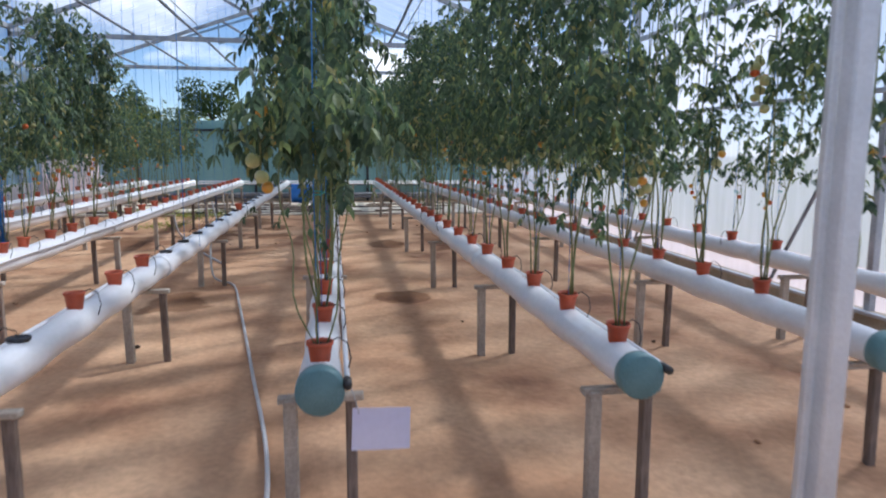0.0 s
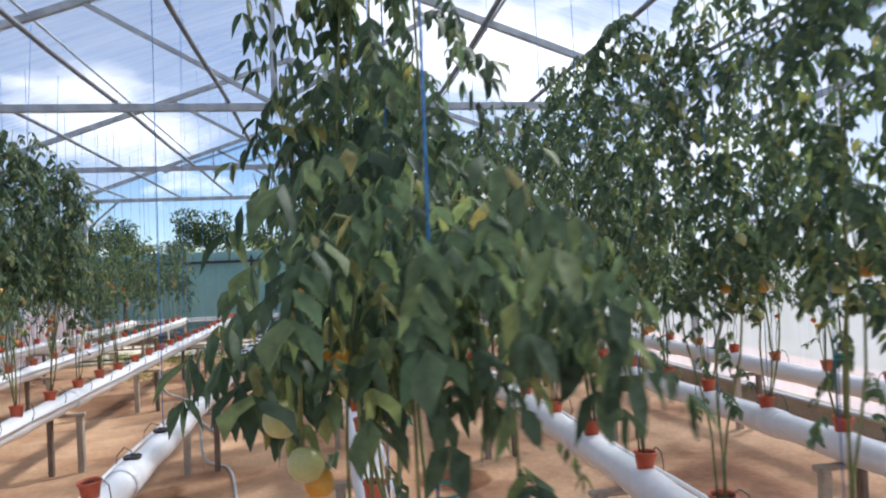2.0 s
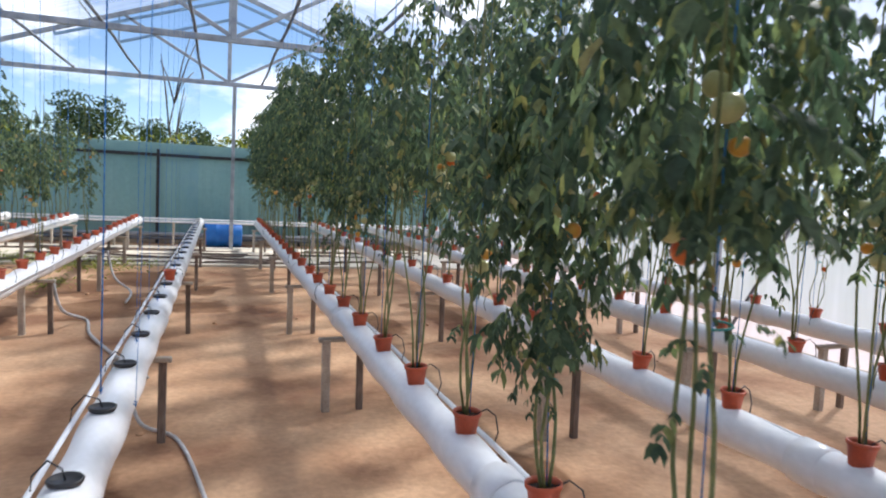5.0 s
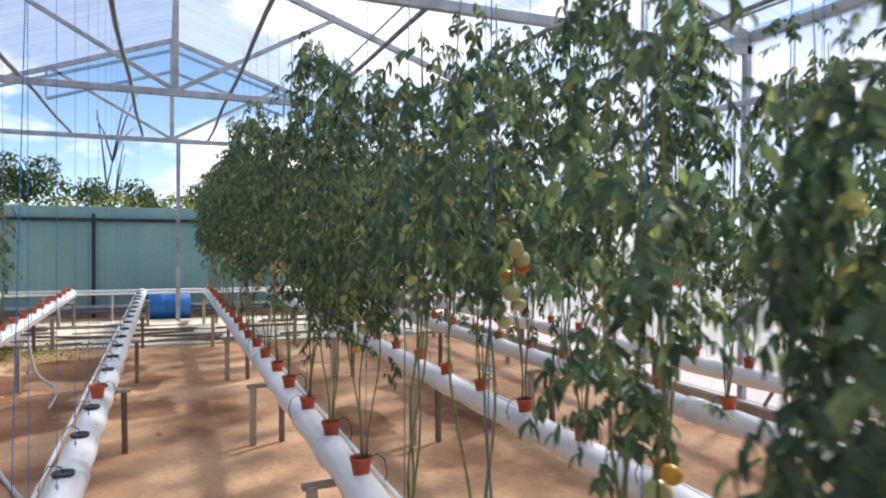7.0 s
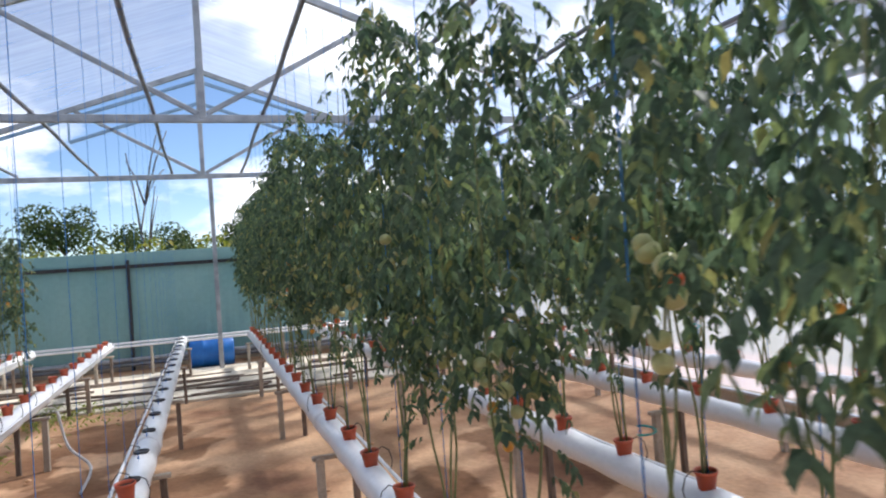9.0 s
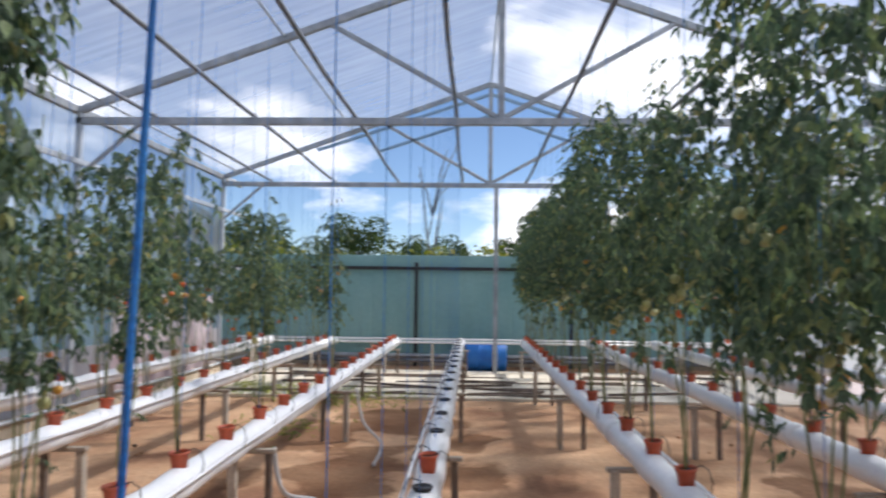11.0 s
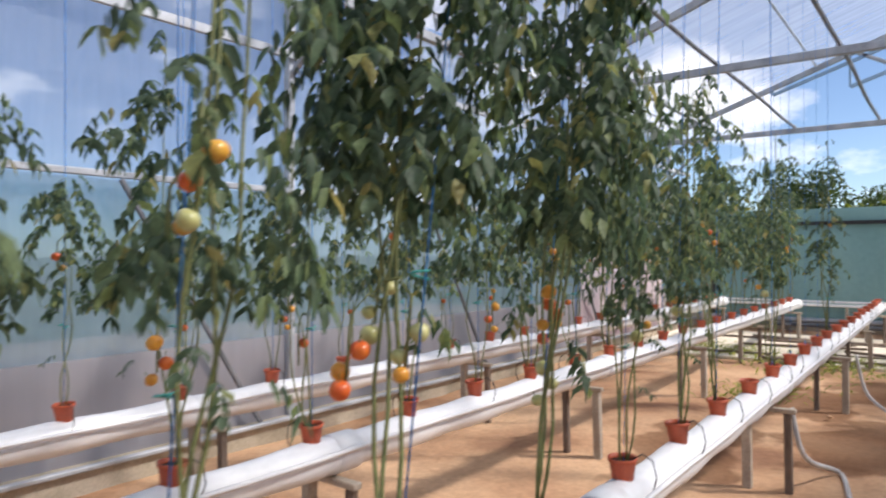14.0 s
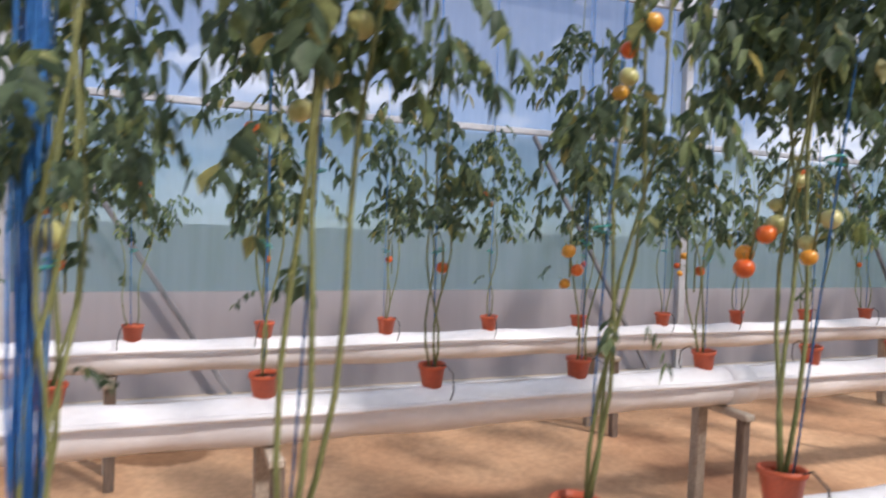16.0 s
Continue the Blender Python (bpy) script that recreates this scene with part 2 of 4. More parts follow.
UNRIPE = material("pale green tomato skin", ((0.42, 0.43, 0.17), (0.56, 0.54, 0.25)), 0.3, scale=10, fine=0.08)
BARK = material("tree bark", ((0.06, 0.045, 0.035), (0.13, 0.10, 0.08)), 0.9, scale=6, fine=0.3, bump=0.01)
TREELEAF = leaf_material("dark tree leaves", [(0.025, 0.05, 0.02), (0.06, 0.10, 0.035), (0.10, 0.14, 0.04), (0.14, 0.16, 0.05)])
BUSHLEAF = leaf_material("yellow green bush leaves", [(0.10, 0.14, 0.03), (0.22, 0.26, 0.05), (0.32, 0.33, 0.07), (0.36, 0.34, 0.10)])
FILM_ROOF = film_material("clear roof film", 0.68, (0.93, 0.96, 1.0), (0.92, 0.94, 0.96))
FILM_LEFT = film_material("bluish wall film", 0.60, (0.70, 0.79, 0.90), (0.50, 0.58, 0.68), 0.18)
FILM_LOW = film_material("milky lower wall film", 0.42, (0.66, 0.84, 0.88), (0.42, 0.60, 0.64), 0.2)
FILM_BASE = film_material("dusty mauve film skirt", 0.12, (0.76, 0.72, 0.74), (0.66, 0.59, 0.59), 0.3)
# Sun on the right side is put into this paler tint and scatter colour.
FILM_RIGHT = film_material("wall film coloured as sunlit", 0.40, (0.84, 0.89, 1.0), (0.74, 0.78, 0.92), 0.2)

# ---- building helpers ----


def part(name, bm, mat, parent=None, label="", smooth=True):
    me = bpy.data.meshes.new(name)
    bm.to_mesh(me)
    bm.free()
    me.materials.append(mat)
    if smooth:
        for p in me.polygons:
            p.use_smooth = True
        me.set_sharp_from_angle(angle=radians(35))
    ob = new(name, me)
    if parent is not None:
        ob.parent = parent
    if label:
        tagged(ob, label)
    return ob


def from_lists(name, verts, faces, mat, parent=None, label="", smooth=True):
    me = bpy.data.meshes.new(name)
    me.from_pydata([tuple(v) for v in verts], [], faces)
    me.materials.append(mat)
    if smooth:
        for p in me.polygons:
            p.use_smooth = True
    ob = new(name, me)
    if parent is not None:
        ob.parent = parent
    if label:
        tagged(ob, label)
    return ob


def box(bm, c, s, bevel=0.0, m=None):
    got = bmesh.ops.create_cube(bm, size=1.0)["verts"]
    bmesh.ops.scale(bm, vec=s, verts=got)
    bmesh.ops.translate(bm, vec=c, verts=got)
    if m is not None:
        bmesh.ops.transform(bm, matrix=m, verts=got)
    if bevel:
        edges = {e for v in got for e in v.link_edges}
        bmesh.ops.bevel(bm, geom=list(edges), offset=bevel, segments=1, affect="EDGES")
    return bm


def bar(bm, a, b, w, h, bevel=0.0):
    """A square tube from a to b."""
    a, b = Vector(a), Vector(b)
    d = b - a
    up = Vector((0, 0, 1)) if abs(d.normalized().z) < 0.95 else Vector((0, 1, 0))
    x = d.normalized()
    y = up.cross(x).normalized()
    z = x.cross(y)
    m = Matrix.Translation((a + b) / 2) @ Matrix((x, y, z)).transposed().to_4x4()
    return box(bm, (0, 0, 0), (d.length, w, h), bevel, m)


def tube(points, radius, sides=8, closed=True):
    """Verts and faces of a tube along points; radius is one number or one per point."""
    pts = [Vector(p) for p in points]
    rs = [radius] * len(pts) if isinstance(radius, (int, float)) else list(radius)
    verts, faces = [], []
    for i, p in enumerate(pts):
        d = (pts[min(i + 1, len(pts) - 1)] - pts[max(i - 1, 0)]).normalized()
        ref = Vector((0, 0, 1)) if abs(d.z) < 0.9 else Vector((1, 0, 0))
        u = d.cross(ref).normalized()
        w = d.cross(u)
        for k in range(sides):
            a = 2 * math.pi * k / sides
            verts.append(p + (u * math.cos(a) + w * math.sin(a)) * rs[i])
    for i in range(len(pts) - 1):
        for k in range(sides):
            q = (k + 1) % sides
            faces.append((i * sides + k, i * sides + q, (i + 1) * sides + q, (i + 1) * sides + k))
    if closed:
        faces.append(tuple(range(sides))[::-1])
        faces.append(tuple((len(pts) - 1) * sides + k for k in range(sides)))
    return verts, faces


def lathe(profile, sides=20):
    """Verts and faces of a body of revolution about z from (radius, z) pairs."""
    verts, faces = [], []
    for r, z in profile:
        for k in range(sides):
            a = 2 * math.pi * k / sides
            verts.append((r * math.cos(a), r * math.sin(a), z))
    for i in range(len(profile) - 1):
        for k in range(sides):
            q = (k + 1) % sides
            faces.append((i * sides + k, i * sides + q, (i + 1) * sides + q, (i + 1) * sides + k))
    faces.append(tuple(range(sides))[::-1])
    faces.append(tuple((len(profile) - 1) * sides + k for k in range(sides)))
    return verts, faces


def empty(name, at=(0, 0, 0)):
    ob = new(name)
    ob.location = at
    ob.empty_display_size = 0.1
    return ob


# ---- plan ----
ROW_X = {"L3": -5.0, "L2": -3.75, "L1": -2.5, "E": -1.25, "M": 0.0, "R1": 1.25, "R2": 2.5, "R3": 3.75}
PIPE_Z, PIPE_R, PIPE_END = 0.6, 0.08, 17.14
PITCH = {"L3": 0.633, "L2": 0.633, "L1": 0.633, "E": 0.64, "M": 0.64, "R1": 0.64, "R2": 0.64, "R3": 0.64}
FIRST = {"L3": 0.16, "L2": 0.61, "L1": 0.313, "E": 0.56, "M": 0.12, "R1": 0.21, "R2": 0.46, "R3": 0.2}
NEAR = {"L3": 0.1, "L2": 0.05, "L1": 0.05, "E": 0.0, "M": 0.0, "R1": 0.0, "R2": 0.15, "R3": 0.05}
WALL_L, WALL_R, RIDGE_X = -6.0, 4.6, -0.7
EAVE, RIDGE, CHORD = 3.77, 5.65, 3.65
TRUSS_Y = (-2.4, 2.6, 7.45, 12.03, 16.99)
FRONT, BACK = -4.0, 17.0

# ---- structure ----


def ground_sheet():
    verts, faces = [], []
    xs = [-400, -120, -40, -14] + [-8 + 0.25 * i for i in range(61)] + [13, 40, 120, 400]
    ys = [-200, -60, -16] + [-6 + 0.25 * i for i in range(105)] + [26, 45, 120, 500]
    for y in ys:
        for x in xs:
            h = 0.0
            if -6.2 < x < 5 and -4 < y < 18.4:
                h = 0.03 * noise.noise(Vector((x * 0.9, y * 0.7, 0))) + 0.018 * noise.noise(Vector((x * 3, y * 3, 4)))
                h -= 0.01
            verts.append((x, y, h))
    w = len(xs)
    for j in range(len(ys) - 1):
        for i in range(w - 1):
            faces.append((j * w + i, j * w + i + 1, (j + 1) * w + i + 1, (j + 1) * w + i))
    ob = from_lists("ground", verts, faces, SOIL)
    ob.data.materials.append(GRASS)
    for p in ob.data.polygons:
        c = p.center
        p.material_index = 0 if -12 < c.x < 10 and -8 < c.y < 21 else 1
    return tagged(ob, "bare orange sandy soil, uneven and trodden", "ground", kind="structure")


ground_sheet()

slab = part("pavement", box(bmesh.new(), (-0.6, 15.65, 0.008), (10.4, 3.5, 0.05), 0.008), CONCRETE, smooth=False)
tagged(slab, "pale sunlit concrete strip across the far end", "pavement", kind="structure")

for side, x in (("left", WALL_L), ("right", WALL_R)):
    k = part("kerb_" + side, box(bmesh.new(), (x + (0.06 if side == "left" else -0.06), 7.2, 0.06), (0.12, 22.2, 0.2), 0.012), KERB, smooth=False)
    tagged(k, "low grey cement kerb along the film wall", "kerb", kind="structure")
    rail = part("trim_" + side, box(bmesh.new(), (x + (0.15 if side == "left" else -0.15), 7.2, 0.16), (0.05, 22.2, 0.03), 0.005), RAIL, smooth=False)
    tagged(rail, "dull aluminium strip along the kerb", "trim", kind="structure")


def film_wall(name, x, mat, label):
    ys = [FRONT + (BACK - FRONT) * i / 88 for i in range(89)]
    zs = [0.13, 0.5, 0.9, 1.3, 1.7, 2.1, 2.5, 2.9, 3.3, EAVE]
    verts, faces = [], []
    for z in zs:
        for y in ys:
            q = 0.022 * noise.noise(Vector((y * 0.8, z * 0.9, x))) + 0.006 * noise.noise(Vector((y * 5, z * 1.2, x)))
            verts.append((x + q, y, z))
    w, h = len(ys), len(zs)
    for j in range(h - 1):
        for i in range(w - 1):
            faces.append((j * w + i, j * w + i + 1, (j + 1) * w + i + 1, (j + 1) * w + i))
    ob = from_lists(name, verts, faces, mat)
    return tagged(ob, label, "wall", kind="structure")


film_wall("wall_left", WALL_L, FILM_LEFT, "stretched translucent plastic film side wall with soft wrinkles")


def low_film(name, x, mat, zs, label):
    verts, faces = [], []
    n = 90
    for z in zs:
        for i in range(n + 1):
            y = FRONT + (BACK - FRONT) * i / n
            verts.append((x + 0.02 * noise.noise(Vector((y * 1.3, z * 2, 7))), y, z))
    for j in range(len(zs) - 1):
        for i in range(n):
            o = j * (n + 1) + i
            faces.append((o, o + 1, o + n + 2, o + n + 1))
    return tagged(from_lists(name, verts, faces, mat), label, "wall", kind="structure")


low_film("wall_left_skirt", WALL_L - 0.05, FILM_LOW, (0.13, 0.5, 0.9, 1.4, 1.98), "milky teal lower film skirt of the side wall")
low_film("wall_left_base", WALL_L + 0.03, FILM_BASE, (0.1, 0.4, 0.82), "dusty mauve film strip along the foot of the wall")
film_wall("wall_right", WALL_R, FILM_RIGHT, "translucent plastic film side wall with sunlight put into its colour")


def film_roof(name, sx):
    edge = WALL_L if sx < 0 else WALL_R
    verts, faces = [], []
    nx, ny = 14, 60
    for j in range(ny + 1):
        y = FRONT + (BACK + 0.3 - FRONT) * j / ny
        for i in range(nx + 1):
            f = i / nx
            x = RIDGE_X + (edge - RIDGE_X) * f
            verts.append((x, y, RIDGE + 0.06 + (EAVE + 0.06 - RIDGE) * f + 0.012 * noise.noise(Vector((x, y * 2, 2)))))
    for j in range(ny):
        for i in range(nx):
            o = j * (nx + 1) + i
            faces.append((o, o + 1, o + nx + 2, o + nx + 1))
    ob = from_lists(name, verts, faces, FILM_ROOF)
    return tagged(ob, "clear greenhouse roof film stretched over steel frames", "roof", kind="structure")


film_roof("ceiling_left", -1)
film_roof("ceiling_right", 1)

verts = [(WALL_L, FRONT, 0), (WALL_R, FRONT, 0), (WALL_R, FRONT, EAVE), (RIDGE_X, FRONT, RIDGE), (WALL_L, FRONT, EAVE)]
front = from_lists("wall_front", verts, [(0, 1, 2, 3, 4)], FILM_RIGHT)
tagged(front, "plain film end wall of the greenhouse", "wall", kind="structure")


def rafter_z(x):
    half = (WALL_R - WALL_L) / 2
    return RIDGE + (EAVE - RIDGE) * abs(x - RIDGE_X) / half


def roof_truss(y, last=False):
    t = empty("roof_truss", (RIDGE_X, y, CHORD))
    inv = Matrix.Translation((-RIDGE_X, -y, -CHORD))

    def seg(name, a, b, w, h, mat=STEEL):
        bm = bar(bmesh.new(), (a[0], y, a[1]), (b[0], y, b[1]), w, h, 0.006)
        bm.transform(inv)
        part(name, bm, mat, t, smooth=False)
    seg("bottom_chord", (WALL_L, CHORD), (WALL_R, CHORD), 0.07, 0.09)
    for e in (WALL_L, WALL_R):
        seg("rafter", (e, EAVE), (RIDGE_X, RIDGE), 0.07, 0.09)
        s = 1 if e > 0 else -1
        for far in (2.1,):
            seg("web", (RIDGE_X + 0.05 * s, CHORD + 0.06), (RIDGE_X + far * s, rafter_z(RIDGE_X + far * s) - 0.04), 0.05, 0.06)
        seg("knee_brace", (e, CHORD - 0.75), (e - 0.85 * s, CHORD), 0.045, 0.045)
    seg("king_post", (RIDGE_X, CHORD), (RIDGE_X, RIDGE), 0.08, 0.08)
    if last:
        seg("centre_column", (RIDGE_X + 0.12, CHORD - 0.045), (RIDGE_X + 0.12, 0.0), 0.08, 0.08)
        for drop, half in ((0.2, 3.4), (0.62, 2.2)):
            for s in (-1, 1):
                xe = RIDGE_X + half * s
                seg("gable_strut", (xe, RIDGE - drop - half * 0.33), (xe, rafter_z(xe)), 0.04, 0.04, STEELBLUE)
                seg("gable_brace", (RIDGE_X + half * s, RIDGE - drop - half * 0.33), (RIDGE_X, RIDGE - drop), 0.05, 0.06, STEELBLUE)
    tagged(t, "galvanised steel roof truss with king post and webs", "roof truss", "roof trusses")
    return t


STEELBLUE = material("blue painted steel", ((0.22, 0.36, 0.54), (0.30, 0.45, 0.62)), 0.5, scale=5, fine=0.1)
for y in TRUSS_Y:
    roof_truss(y, y == TRUSS_Y[-1])

for off in (-5.0, -2.7, 0.0, 2.7, 5.0):
    x = RIDGE_X + off
    p = from_lists("roof_purlin", *tube([(x, FRONT, rafter_z(x) + 0.03), (x, BACK + 0.25, rafter_z(x) + 0.03)], 0.016, 8), STEEL)
    tagged(p, "long thin steel purlin under the roof film", "purlin", "roof purlins")
for row, x in ROW_X.items():
    pts = [(x + 0.012 * math.sin(i * 1.3 + x), FRONT + (BACK - FRONT) * i / 22, CHORD + 0.072 - 0.006 * abs(math.sin(math.pi * (FRONT + (BACK - FRONT) * i / 22 - 2.75) / 5.12))) for i in range(23)]
    p = empty("crop_tube", (x, FRONT, CHORD + 0.072))
    v, f = tube([(q[0] - x, q[1] - FRONT, q[2] - CHORD - 0.072) for q in pts], 0.024, 8)
    from_lists("tube", v, f, STEELDARK, p)
    for y in TRUSS_Y:
        v, f = tube([(0.031 * math.cos(0.7 * k), y - FRONT, 0.031 * math.sin(0.7 * k) - 0.004) for k in range(10)], 0.006, 5)
        from_lists("clamp", v, f, STEEL, p, "thin steel pipe clamp")
    tagged(p, "dull grey steel tube above a crop row, carrying twines", "support tube", "crop support tubes")

for x, name in ((WALL_L, "left"), (WALL_R, "right")):
    s = 1 if x < 0 else -1
    for y in TRUSS_Y:
        w = part("wall_post", box(bmesh.new(), (0, 0, EAVE / 2), (0.07, 0.07, EAVE), 0.006), RAIL if x < 0 else STEEL, smooth=False)
        w.location = (x + 0.045 * s, y, 0)
        tagged(w, "upright galvanised wall post standing on the kerb", "wall post", "wall posts")
    for z, h in ((3.12, 0.07), (2.0, 0.045)):
        r = part("wall_rail", box(bmesh.new(), (x + 0.1 * s, 7.05, z), (0.035, 22.1, h), 0.006), RAIL, smooth=False)
        tagged(r, "horizontal aluminium film-lock rail along the wall", "wall rail", "wall rails")
    g = part("eave_beam", box(bmesh.new(), (x, 7.05, EAVE + 0.02), (0.09, 22.1, 0.1), 0.01), STEEL, smooth=False)
    tagged(g, "steel eave beam carrying the roof edge", "eave beam", "eave beams")
    for y in (0.6, 3.86, 7.1, 10.35, 13.6):
        b = part("wall_brace", bar(bmesh.new(), (x + 0.12 * s, y - 1.12, 1.97), (x + 0.12 * s, y, 0.17), 0.03, 0.03, 0.004), STEELDARK, smooth=False)
        tagged(b, "thin diagonal steel brace against the film wall", "wall brace", "wall braces")

verts, faces = [], []
for j, z in enumerate((0.15, 0.6, 1.0, 1.45)):
    for i in range(41):
        y = 13.0 + 3.6 * i / 40
        verts.append((WALL_L + 0.1 + 0.03 * math.sin(y * 9) * (1 - z / 2), y, z - (0.05 * math.sin(y * 2.1) if j == 3 else 0)))
for j in range(3):
    for i in range(40):
        faces.append((j * 41 + i, j * 41 + i + 1, (j + 1) * 41 + i + 1, (j + 1) * 41 + i))
SHEET = material("pale pink plastic sheet", ((0.62, 0.50, 0.52), (0.76, 0.66, 0.68)), 0.5, scale=2, fine=0.06, translucent=0.4)
tagged(from_lists("plastic_sheet", [(q[0] - 0.045, q[1], q[2]) for q in verts], faces, SHEET), "pale pink plastic sheet hung along the side wall", "sheet")

gate = empty("entrance_column", (1.68, -0.5, 0))
part("column", box(bmesh.new(), (0, 0, 1.9), (0.075, 0.075, 3.8), 0.008), ALU, gate, smooth=False)
part("flange", box(bmesh.new(), (-0.06, 0.03, 1.9), (0.03, 0.03, 3.8), 0.004), ALU, gate, smooth=False)
tagged(gate, "pale galvanised square column at the entrance", "column")

# fence at the far end
FENCE_Y = 18.42


def fence():
    f = empty("sheet_fence", (0, FENCE_Y, 0))
    for i in range(13):
        x0 = -7.6 + i * 1.1
        verts, faces = [], []
        n = 12
        for z in (0.25, 2.12):
            for k in range(n + 1):
                verts.append((x0 + 1.13 * k / n, 0.012 if k % 3 == 0 else 0.0, z))
        for k in range(n):
            faces.append((k, k + 1, n + 2 + k, n + 1 + k))
        from_lists("sheet", verts, faces, TEAL, f, smooth=False)
    part("top_sheet", box(bmesh.new(), (-0.45, -0.02, 2.22), (14.3, 0.02, 0.26), 0.003), TEAL, f, smooth=False)
    part("rail", box(bmesh.new(), (-0.45, -0.05, 2.07), (14.3, 0.05, 0.07), 0.003), BLACK, f, "dark horizontal rail", smooth=False)
    part("rail", box(bmesh.new(), (-0.45, -0.05, 0.5), (14.3, 0.05, 0.04), 0.003), STEELDARK, f, smooth=False)
    for x in (-5.5, -2.22, 1.06, 4.3):
        part("fence_post", box(bmesh.new(), (x, -0.07, 1.1), (0.07, 0.05, 2.2), 0.005), BLACK, f, smooth=False)
    part("base_board", box(bmesh.new(), (-0.45, 0.03, 0.13), (14.3, 0.03, 0.26), 0.003), KERB, f, smooth=False)
    tagged(f, "teal corrugated sheet metal fence with dark rails", "fence")


fence()

# ---- hydroponic rows ----


def stand_ys(row):
    rest = {"L3": (3.2, 6.04, 8.8, 11.5, 14.2, 16.7), "L2": (1.9, 3.78, 5.75, 8.35, 11.0, 13.7, 16.4), "L1": (2.9, 5.6, 8.4, 11.1, 13.8, 16.5),
            "E": (2.5, 5.2, 8.3, 11.1, 13.8, 16.5), "M": (2.9, 5.69, 8.08, 10.87, 13.6, 16.4), "R1": (2.35, 4.9, 7.7, 10.5, 13.3, 16.2)}
    return [NEAR[row] + 0.16, *rest.get(row, (2.4, 5.1, 7.9, 10.7, 13.5, 16.3))]


def grow_pipe(row):
    x, y0 = ROW_X[row], NEAR[row]
    t = empty("grow_pipe", (x, y0, PIPE_Z))
    n = int((PIPE_END - y0) / 0.06)
    first = FIRST[row] - y0
    joints = [2.95 - y0 + 2.9 * i for i in range(5)]
    pts, rs = [], []
    for i in range(n + 1):
        y = (PIPE_END - y0) * i / n
        sag = -0.006 * (0.5 - 0.5 * math.cos(2 * math.pi * (y + y0 - 2.75) / 2.85))
        pts.append((0, y, sag))
        rs.append(PIPE_R + 0.0045 * math.cos(2 * math.pi * (y - first) / PITCH[row]) + 0.0012 * noise.noise(Vector((y * 2, x, 0))))
    v, f = tube(pts, rs, 24)
    from_lists("pipe", v, f, PIPE, t)
    for j in joints:
        v, f = tube([(0, j - 0.07, 0), (0, j - 0.065, 0), (0, j + 0.065, 0), (0, j + 0.07, 0)], [PIPE_R, PIPE_R + 0.008, PIPE_R + 0.008, PIPE_R], 24, False)
        from_lists("coupling", v, f, PIPE, t)
    for y, s in ((0, -1), (PIPE_END - y0, 1)):
        v, f = tube([(0, y - 0.045 * s, 0), (0, y - 0.04 * s, 0), (0, y + 0.025 * s, 0), (0, y + 0.032 * s, 0)],
                    [PIPE_R + 0.006, PIPE_R + 0.011, PIPE_R + 0.011, PIPE_R + 0.004], 28)
        from_lists("end_cap", v, f, CAP if s < 0 else PIPE, t, "teal plastic end cap" if s < 0 else "")
    # feed line along the side
    fx = -0.1 if row == "E" else 0.1
    v, f = tube([(fx, 0.0 + 0.4 * i, 0.035 + 0.004 * math.sin(i * 1.7)) for i in range(int((PIPE_END - y0) / 0.4) + 1)], 0.011, 6)
    from_lists("feed_line", v, f, PIPE, t)
    v, f = tube([(fx, -0.05, 0.03), (fx, 0.02, 0.03)], 0.017, 10)
    from_lists("line_plug", v, f, BLACK, t)
    tagged(t, "long white plastic hydroponic grow pipe with end caps", "grow pipe", "grow pipes")


def pipe_stand(x, y):
    t = empty("pipe_stand", (x, y, 0))
    zt = PIPE_Z - PIPE_R - 0.012
    part("post", box(bmesh.new(), (-0.13, 0, zt / 2 - 0.04), (0.055, 0.055, zt + 0.06), 0.006), POST, t, smooth=False)
    part("post", box(bmesh.new(), (0.11, 0.02, zt / 2 - 0.04), (0.045, 0.045, zt + 0.06), 0.006), POSTDARK, t, "dark weathered post", smooth=False)
    part("crossbar", box(bmesh.new(), (-0.01, 0.01, zt - 0.014), (0.34, 0.05, 0.03), 0.005), POST, t, smooth=False)
    return tagged(t, "short pipe stand of two posts and a crossbar", "pipe stand", "pipe stands")


first_stand = None
for row in ROW_X:
    grow_pipe(row)
    for y in stand_ys(row):
        if first_stand is None:
            first_stand = pipe_stand(ROW_X[row], y)
        else:
            m = pose(ROW_X[row] + random.uniform(-0.015, 0.015), y + random.uniform(-0.04, 0.04), 0, random.uniform(-1.5, 1.5), random.uniform(-1.2, 1.2), random.choice((0, 180)) if row in ("L1", "L2") else 0)
            copy_thing(first_stand, m)


def plant_pot():
    t = empty("plant_pot")
    v, f = lathe([(0.036, -0.045), (0.047, 0.03), (0.052, 0.032), (0.053, 0.045), (0.048, 0.046), (0.045, 0.03)], 18)
    from_lists("pot", v, f[:-1], POT, t)
    v, f = lathe([(0.001, 0.026), (0.030, 0.031), (0.0455, 0.028)], 14)
    from_lists("growing_medium", v, f, PEAT, t)
    v, f = tube([(0.03, 0.0, 0.035), (0.07, 0.01, 0.055), (0.105, 0.015, 0.03), (0.118, 0.01, -0.03), (0.102, 0.0, -0.085)], 0.0028, 5)
    from_lists("drip_tube", v, f, BLACK, t)
    return tagged(t, "terracotta red plastic pot set into a grow pipe", "plant pot", "plant pots")


POT_Z = PIPE_Z + PIPE_R + 0.03
pot0 = plant_pot()
pot0.location = (0, FIRST["M"], POT_Z)


